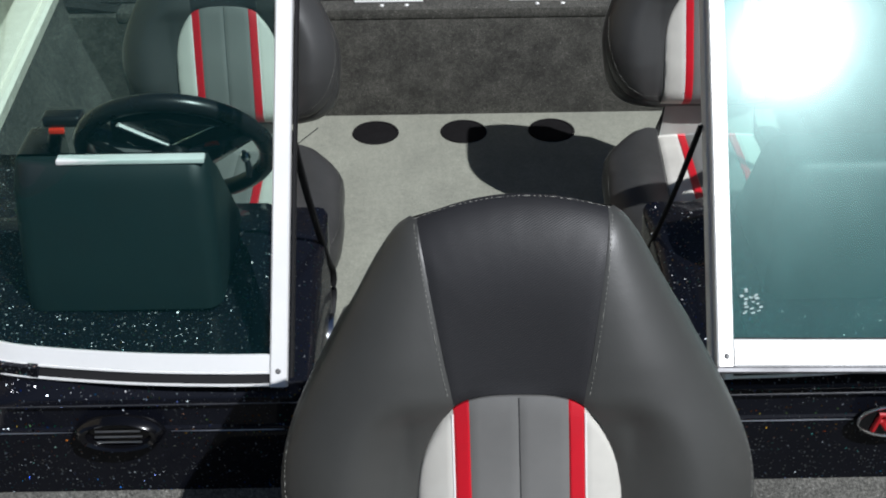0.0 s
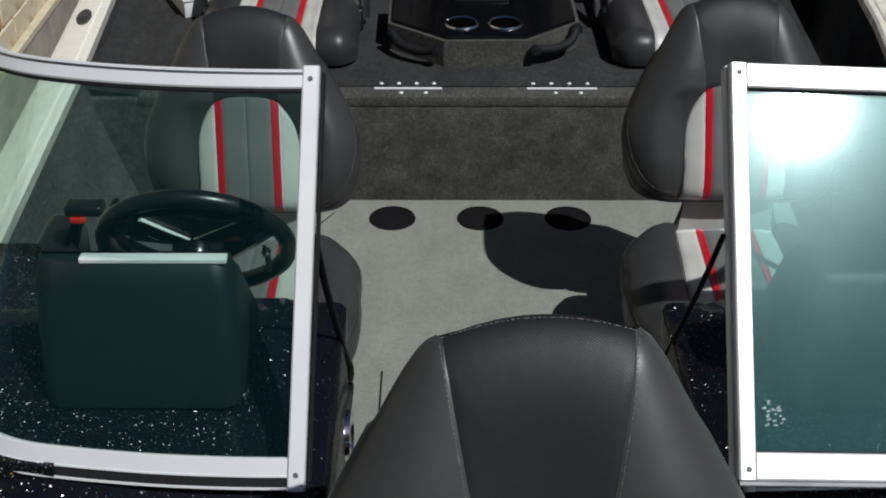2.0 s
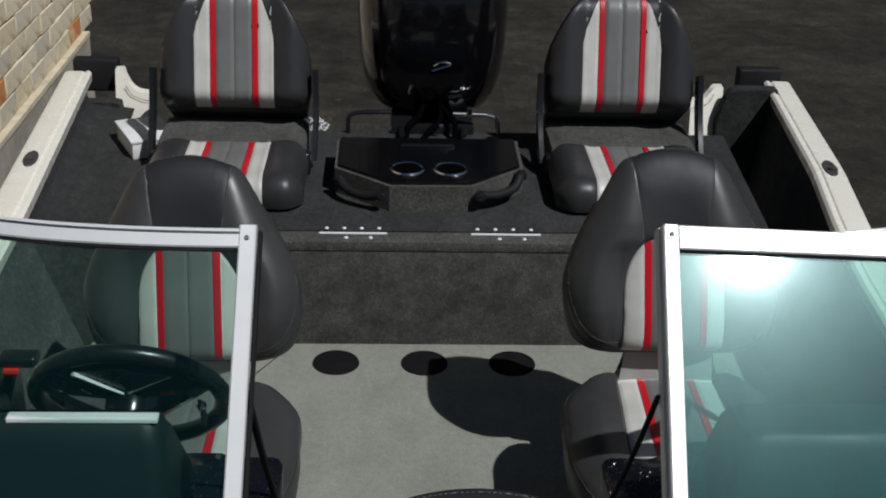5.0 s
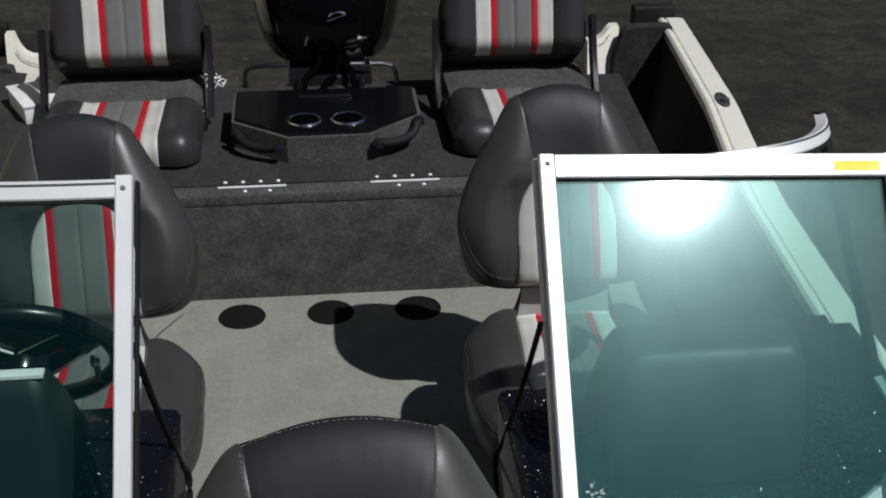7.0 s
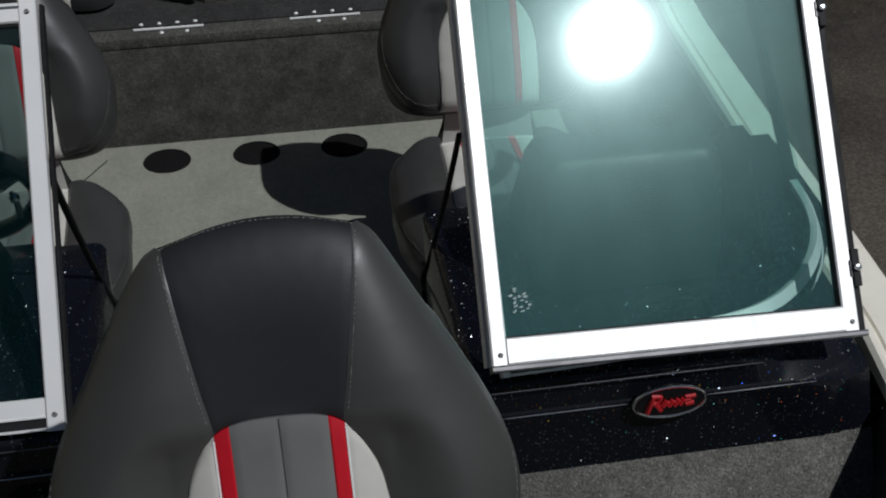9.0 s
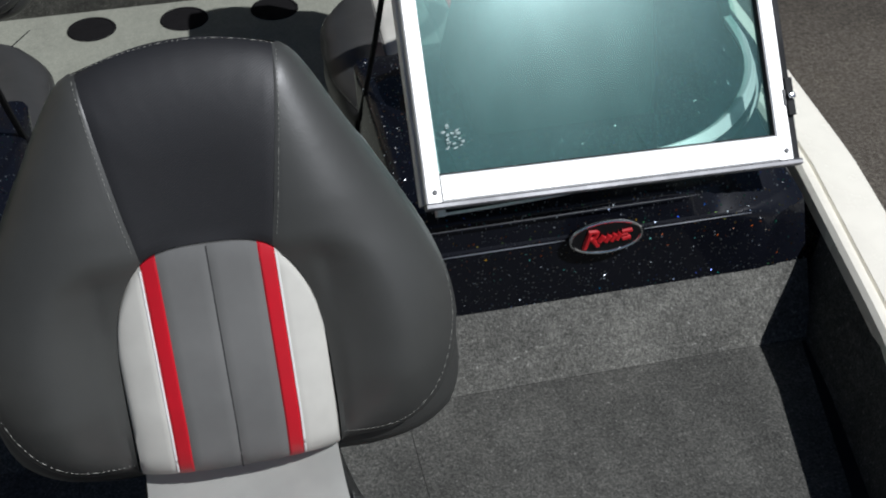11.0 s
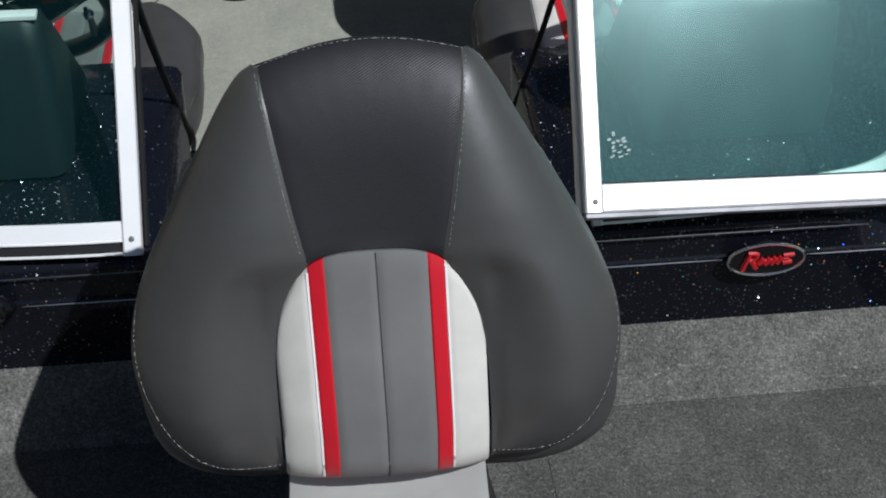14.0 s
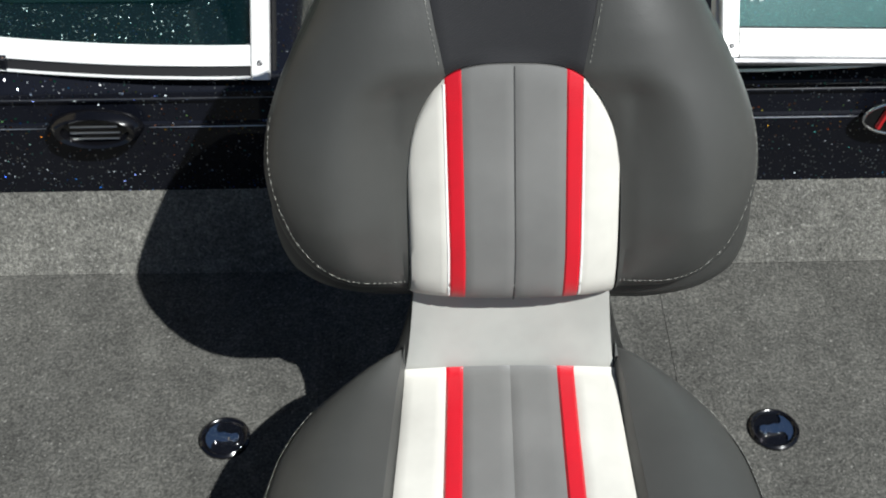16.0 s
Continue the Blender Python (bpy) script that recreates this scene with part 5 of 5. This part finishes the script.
# eight-sided box with cup holders
tower = thing("step_box", (0.005, 3.70, REAR), "carpeted step box with gloss black top and two cup holders", "step box")
plan = [(-0.108, 3.497), (0.128, 3.502), (0.283, 3.640), (0.283, 3.865), (-0.270, 3.865), (-0.268, 3.632)]
put("body", prism(plan, REAR, REAR + 0.077, 0.008), CARPET_DARK, tower)
inner_plan = [(0.005 + (x - 0.005) * 0.955, 3.69 + (y - 3.69) * 0.945) for x, y in plan]
put("top", prism(inner_plan, REAR + 0.073, REAR + 0.087, 0.005), GLOSS, tower, "gloss black top")
put("latch_bar", box(-0.075, 0.085, 3.775, 3.795, REAR + 0.087, REAR + 0.093, 0.003), PLASTIC, tower)
for cx in (-0.057, 0.068):
    c = put("cup_holder", turned([(0.0, -0.05), (0.040, -0.05), (0.041, 0.001), (0.044, 0.003), (0.048, 0.003), (0.050, 0.0), (0.050, -0.004)], 36), CHROME, tower, "chrome-rimmed cup holder")
    c.matrix_basis = Matrix.Translation((cx, 3.605, REAR + 0.0885))
    # flat black disc stands in for the shade deep in the cup
    put("well", turned([(0, 0.0), (0.041, 0.0), (0.041, 0.0015), (0, 0.0015)], 32), FLAT_BLACK, c).matrix_basis = Matrix.Translation((0, 0, -0.0005))
for s, pts in ((-1, [(-0.255, 3.60, REAR + 0.060), (-0.232, 3.555, REAR + 0.045), (-0.180, 3.515, REAR + 0.040), (-0.130, 3.488, REAR + 0.055)]), (1, [(0.272, 3.603, REAR + 0.075), (0.250, 3.560, REAR + 0.050), (0.200, 3.520, REAR + 0.045), (0.148, 3.492, REAR + 0.055)])):
    h_ = put("handle", tube(smooth_line(pts, 5), 0.013, 10), RUBBER, tower, "black rubber grab handle")
    for p in (pts[0], pts[-1]):
        e = put("handle_end", turned([(0, 0.012), (0.012, 0.010), (0.017, 0.0), (0.017, -0.012), (0, -0.014)], 16), PLASTIC, h_)
        e.matrix_basis = Matrix.Translation(p)

# white box on the deck
carton = thing("white_box", (-0.90, 3.95, REAR), "small white lidded box standing beside the jump seat", "box")
CM = Matrix.Translation((-0.898, 3.864, REAR)) @ pose(0, 0, 0, 0, 0, 25)
put("shell", plate_at(box(0.0, 0.135, 0.0, 0.200, 0, 0.052, 0.003), CM), WHITE, carton)
put("lid", plate_at(box(-0.004, 0.139, -0.004, 0.204, 0.0515, 0.060, 0.002), CM), WHITE, carton)

# stern corners
for s, lab in ((-1, "wall"), (1, "open")):
    c = thing("stern_corner", (s * 1.05, 4.36, 1.0), f"cream stern corner with a black rubber cap, on the {lab} side", "stern corner", "stern corners")
    bm = bmesh.new()
    o_ = flare(s, 4.4)
    prof = [(0.940, 0.62), (0.940, 1.105), (0.95, 1.105), (0.975, 1.108), (0.996, 1.117), (1.012, 1.133), (1.024, 1.153), (1.034, 1.175), (1.060, 1.175), (1.060, 0.62)]
    ends = [[bm.verts.new((s * x, y + 0.6 * (max(z, 0.9) - 1.118), z if s < 0 else min(z, 1.142))) for x, z in prof] for y in (4.40, 4.44)]
    for i in range(len(prof)):
        j = (i + 1) % len(prof)
        bm.faces.new((ends[0][i], ends[0][j], ends[1][j], ends[1][i]))
    bm.faces.new(ends[0])
    bm.faces.new(ends[1][::-1])
    put("corner_moulding", bm, CREAM, c)
    put("groove", tube(smooth_line([(s * 0.942, 4.378, 1.083), (s * 0.96, 4.379, 1.085), (s * 1.0, 4.388, 1.099), (s * 1.022, 4.404, 1.127)], 5), 0.0010, 6), VINYL_DARK, c)
    put("rubber_cap", box(min(s * 1.06, s * 1.215) + o_, max(s * 1.06, s * 1.215) + o_, 4.475, 4.525, 1.08, 1.196, 0.010, 3), RUBBER, c)
    bm = bmesh.new()
    prof = [(1.028, 0.70), (1.028, 1.03), (1.036, 1.08), (1.050, 1.125), (1.066, 1.152), (1.088, 1.164), (1.165 + o_, 1.164), (1.165 + o_, 0.70)]
    ends = [[bm.verts.new((s * x, y, z if s > 0 else min(z, 1.085))) for x, z in prof] for y in (4.34, 4.395)]
    for i in range(len(prof)):
        j = (i + 1) % len(prof)
        bm.faces.new((ends[0][i], ends[0][j], ends[1][j], ends[1][i]))
    bm.faces.new(ends[0])
    bm.faces.new(ends[1][::-1])
    put("inner_panel", bm, CARPET_REAR, c)

# rod holders let into the caps
ROD = worn("weathered_rubber", (0.055, 0.048, 0.046), 0.6, vary=0.3, scale=30.0)
for s in (-1, 1):
    lamp = thing("rod_holder", (s * 1.147 + flare(s, 3.66), 3.66, 1.151), "oval dark rod holder let into the cream gunwale", "rod holder", "rod holders")
    bm = turned([(0.040, 0.0), (0.038, 0.004), (0.030, 0.005), (0.026, 0.004), (0, 0.004)], 32)
    bm.transform(Matrix.Diagonal((0.52, 1.5, 1, 1)))
    put("flange", plate_at(bm, Matrix.Translation((s * 1.147 + flare(s, 3.66), 3.66, 1.1515)) @ pose(0, 0, 0, 0, 0, -6 * s)), ROD, lamp)
    bm = turned([(0.014, 0.0), (0.015, 0.008), (0.010, 0.011), (0, 0.011)], 24)
    put("cap", plate_at(bm, Matrix.Translation((s * 1.150 + flare(s, 3.66), 3.645, 1.1515)) @ pose(0, 0, 0, -12, 0, 0)), ROD, lamp)


# ---------------------------------------------------------------- bow deck latches
def deck_latch(x, y, turn, label):
    t = thing("deck_latch", (x, y, DECK), label, "latch", "deck latches")
    put("cup", turned([(0.0355, 0.0), (0.0355, 0.004), (0.032, 0.0065), (0.029, 0.005), (0.027, 0.001), (0, 0.0005)], 36), GLOSS, t).matrix_basis = Matrix.Translation((x, y, DECK))
    pts = [(0.0262 * math.cos(radians(a)), 0.0262 * math.sin(radians(a))) for a in range(-62, 63, 12)]
    pts += [(0.008 + 0.0150 * math.cos(radians(a)) * 0.5, 0.019 - 0.0125 * math.sin(radians(a))) for a in (20, 45, 70, 95, 125)]
    pts += [(-0.008, 0.0062), (-0.0105, 0.0), (-0.008, -0.0062)]
    pts += [(0.008 + 0.0150 * math.cos(radians(a)) * 0.5, -0.019 + 0.0125 * math.sin(radians(a))) for a in (125, 95, 70, 45, 20)]
    put("paddle", plate_at(prism(pts, 0.0008, 0.0045, 0.002), Matrix.Translation((x, y, DECK)) @ pose(0, 0, 0, 0, 0, turn)), CHROME, t, "bright metal lift paddle")
    k = put("lock", turned([(0, 0.006), (0.007, 0.006), (0.009, 0.003), (0.009, 0.0)], 18), CHROME, t)
    k.matrix_basis = Matrix.Translation((x, y, DECK)) @ pose(0, 0, 0, 0, 0, turn) @ Matrix.Translation((-0.014, 0, 0.0008))
    return t


deck_latch(0.383, 1.234, 8, "round black deck latch with a chrome paddle in sunlight")
deck_latch(-0.388, 1.238, 172, "round black deck latch half in the seat's shade")


# ---------------------------------------------------------------- outboard and rigging
motor = thing("outboard_motor", (0.028, 4.35, 0.35), "gloss black outboard motor hung on the transom", "outboard motor")
bm = bmesh.new()
rows = []
for z, w, y0, y1 in ((1.085, 0.100, 4.28, 4.60), (1.100, 0.140, 4.23, 4.68), (1.13, 0.168, 4.20, 4.73), (1.17, 0.187, 4.175, 4.77), (1.23, 0.200, 4.155, 4.80), (1.32, 0.208, 4.14, 4.82), (1.44, 0.212, 4.135, 4.84), (1.56, 0.208, 4.15, 4.84), (1.66, 0.18, 4.20, 4.80), (1.71, 0.12, 4.28, 4.72)):
    ring = []
    for i in range(36):
        a = 2 * math.pi * i / 36
        c, s_ = math.cos(a), math.sin(a)
        ring.append(bm.verts.new((0.028 + w * 1.2 * math.copysign(abs(c) ** 0.6, c), (y0 + y1) / 2 + (y1 - y0) / 2 * math.copysign(abs(s_) ** 0.6, s_), z)))
    rows.append(ring)
for a, b in zip(rows, rows[1:]):
    for i in range(36):
        bm.faces.new((a[i], a[(i + 1) % 36], b[(i + 1) % 36], b[i]))
bm.faces.new(rows[0][::-1])
bm.faces.new(rows[-1])
put("cowl", bm, GLOSS, motor, "gloss black cowl")
put("cowl_mark", tube(smooth_line([(0.030, 4.140, 1.296), (0.048, 4.138, 1.308), (0.070, 4.138, 1.310), (0.084, 4.139, 1.303), (0.066, 4.140, 1.294), (0.045, 4.141, 1.287), (0.024, 4.142, 1.281)], 4), 0.0035, 6), CHROME, motor, "small bright mark on the cowl")
put("midsection", box(-0.08, 0.136, 4.30, 4.62, 0.40, 1.14, 0.03, 3), PLASTIC, motor)
put("clamp_bracket", box(-0.11, 0.166, 4.12, 4.34, 0.55, 1.10, 0.015), PLASTIC, motor)
put("swivel_arm", box(-0.05, 0.106, 4.13, 4.30, 1.05, 1.10, 0.012), RUBBER, motor)
put("leg", box(-0.01, 0.066, 4.38, 4.58, 0.02, 0.45, 0.02), PLASTIC, motor)
for s in (-1, 1):
    put("clamp_screw", tube([(0.028 + s * 0.10, 4.12, 1.09), (0.028 + s * 0.10, 4.05, 1.095)], 0.010, 8), PLASTIC, motor)
hoop = thing("steering_hoop", (-0.15, 4.13, REAR), "black tubular hoop beside the motor", "hoop")
put("hoop", tube(smooth_line([(-0.245, 4.125, 1.045), (-0.248, 4.13, 1.115), (-0.225, 4.135, 1.135), (-0.16, 4.14, 1.138), (-0.11, 4.15, 1.135)], 5), 0.008, 8), PLASTIC, hoop)
tie = thing("tie_bar", (0.18, 4.13, REAR), "bright steering tie bar with black hose beside the motor", "steering bar")
put("rod", tube([(0.095, 4.13, 1.138), (0.205, 4.13, 1.136)], 0.008, 10), STEEL, tie)
put("end", tube(smooth_line([(0.205, 4.13, 1.136), (0.235, 4.13, 1.125), (0.245, 4.125, 1.09), (0.247, 4.12, 1.045)], 5), 0.008, 8), STEEL, tie)
put("nut", turned([(0, 0.018), (0.011, 0.018), (0.013, 0.010), (0.013, -0.008)], 6), CHROME, tie).matrix_basis = Matrix.Translation((0.150, 4.13, 1.145))
hoses = [((-0.06, 4.06, 1.055), (-0.05, 4.09, 1.11), (-0.02, 4.14, 1.12), (0.0, 4.20, 1.15)), ((-0.02, 4.05, 1.055), (0.02, 4.08, 1.10), (0.05, 4.13, 1.11), (0.06, 4.20, 1.15)), ((0.10, 4.05, 1.055), (0.10, 4.09, 1.12), (0.08, 4.14, 1.13), (0.06, 4.19, 1.14))]
for pts in hoses:
    tagged(part("rigging_hose", tube(smooth_line(pts, 6), 0.010, 10), FLAT_BLACK), "black rigging hose running to the motor", "hose", "rigging hoses")
tagged(part("bright_clip", tube([(0.050, 4.085, 1.112), (0.062, 4.085, 1.115)], 0.007, 8), STEEL), "small bright hose clip on the rigging", "clip")
coil = thing("wire_coil", (-0.352, 4.15, 1.05), "loose coil of bright wire at the stern", "wire")
for k in range(5):
    pts = [(-0.362 + 0.006 * k + 0.026 * math.cos(a + k), 4.15 + 0.015 * math.sin(a * 1.3 + k), 1.075 + 0.038 * (a / 6) - 0.004 * k + 0.016 * math.sin(2 * a + k)) for a in [0.7 * i for i in range(9)]]
    put("strand", tube(smooth_line(pts, 4), 0.0022, 6), ALU, coil)

# ---------------------------------------------------------------- bricks
brick_mats = []
for name, wash, clay, bare in (("brick_whitewashed", (0.74, 0.67, 0.52), (0.60, 0.42, 0.24), 0.36), ("brick_bare", (0.70, 0.52, 0.33), (0.56, 0.25, 0.10), 0.60)):
    m, t_, b_ = material(name, wash, 0.9, spec=0.2)
    n1 = noise_node(t_, 16, 6, 0.7)
    n2 = noise_node(t_, 5, 4, 0.6)
    info = t_.nodes.new("ShaderNodeObjectInfo")
    tint = ramp(t_, info.outputs["Random"], [(0.0, (0.80, 0.80, 0.82)), (0.35, (1.0, 0.98, 0.94)), (0.7, (0.94, 0.90, 0.78)), (1.0, (1.08, 1.06, 1.02))])
    peel = ramp(t_, n2.outputs[0], [(bare - 0.05, clay), (bare + 0.06, wash)])
    grime = ramp(t_, n1.outputs[0], [(0.30, (0.55, 0.47, 0.36)), (0.44, (0.93, 0.91, 0.86)), (0.60, (1.0, 1.0, 1.0))])
    cc = mix(t_, mix(t_, peel.outputs[0], grime.outputs[0], 1.0, "MULTIPLY"), tint.outputs[0], 1.0, "MULTIPLY")
    t_.links.new(cc, b_.inputs["Base Color"])
    bump(t_, b_, n1.outputs[0], 0.7, 0.008)
    brick_mats.append(m)
rng = random.Random(5)
meshes = []
for k in range(10):
    bm = box(-0.035, 0.010, -0.1325, 0.1325, -0.0535, 0.0535, 0.005, 1)
    for v in bm.verts:
        v.co.y += rng.uniform(-0.007, 0.004)
        v.co.z += rng.uniform(-0.005, 0.003)
    me = bpy.data.meshes.new("brick")
    bmesh.ops.recalc_face_normals(bm, faces=bm.faces[:])
    bm.to_mesh(me)
    bm.free()
    me.materials.append(brick_mats[1 if k == 9 else 0])
    meshes.append(me)
for row in range(13):
    for col in range(18):
        y = 2.95 + 0.270 * col + (0.135 if row % 2 else 0)
        z = 0.486 + 0.112 * row
        k = 9 if rng.random() < 0.07 else rng.randrange(9)
        b = new("brick", meshes[k])
        b.parent = wall
        b.location = (WALL_X - 0.008 + rng.uniform(-0.004, 0.004), y + rng.uniform(-0.004, 0.004), z + rng.uniform(-0.003, 0.003))
        b.rotation_euler = (rng.uniform(-0.02, 0.02), 0, rng.uniform(-0.008, 0.008))
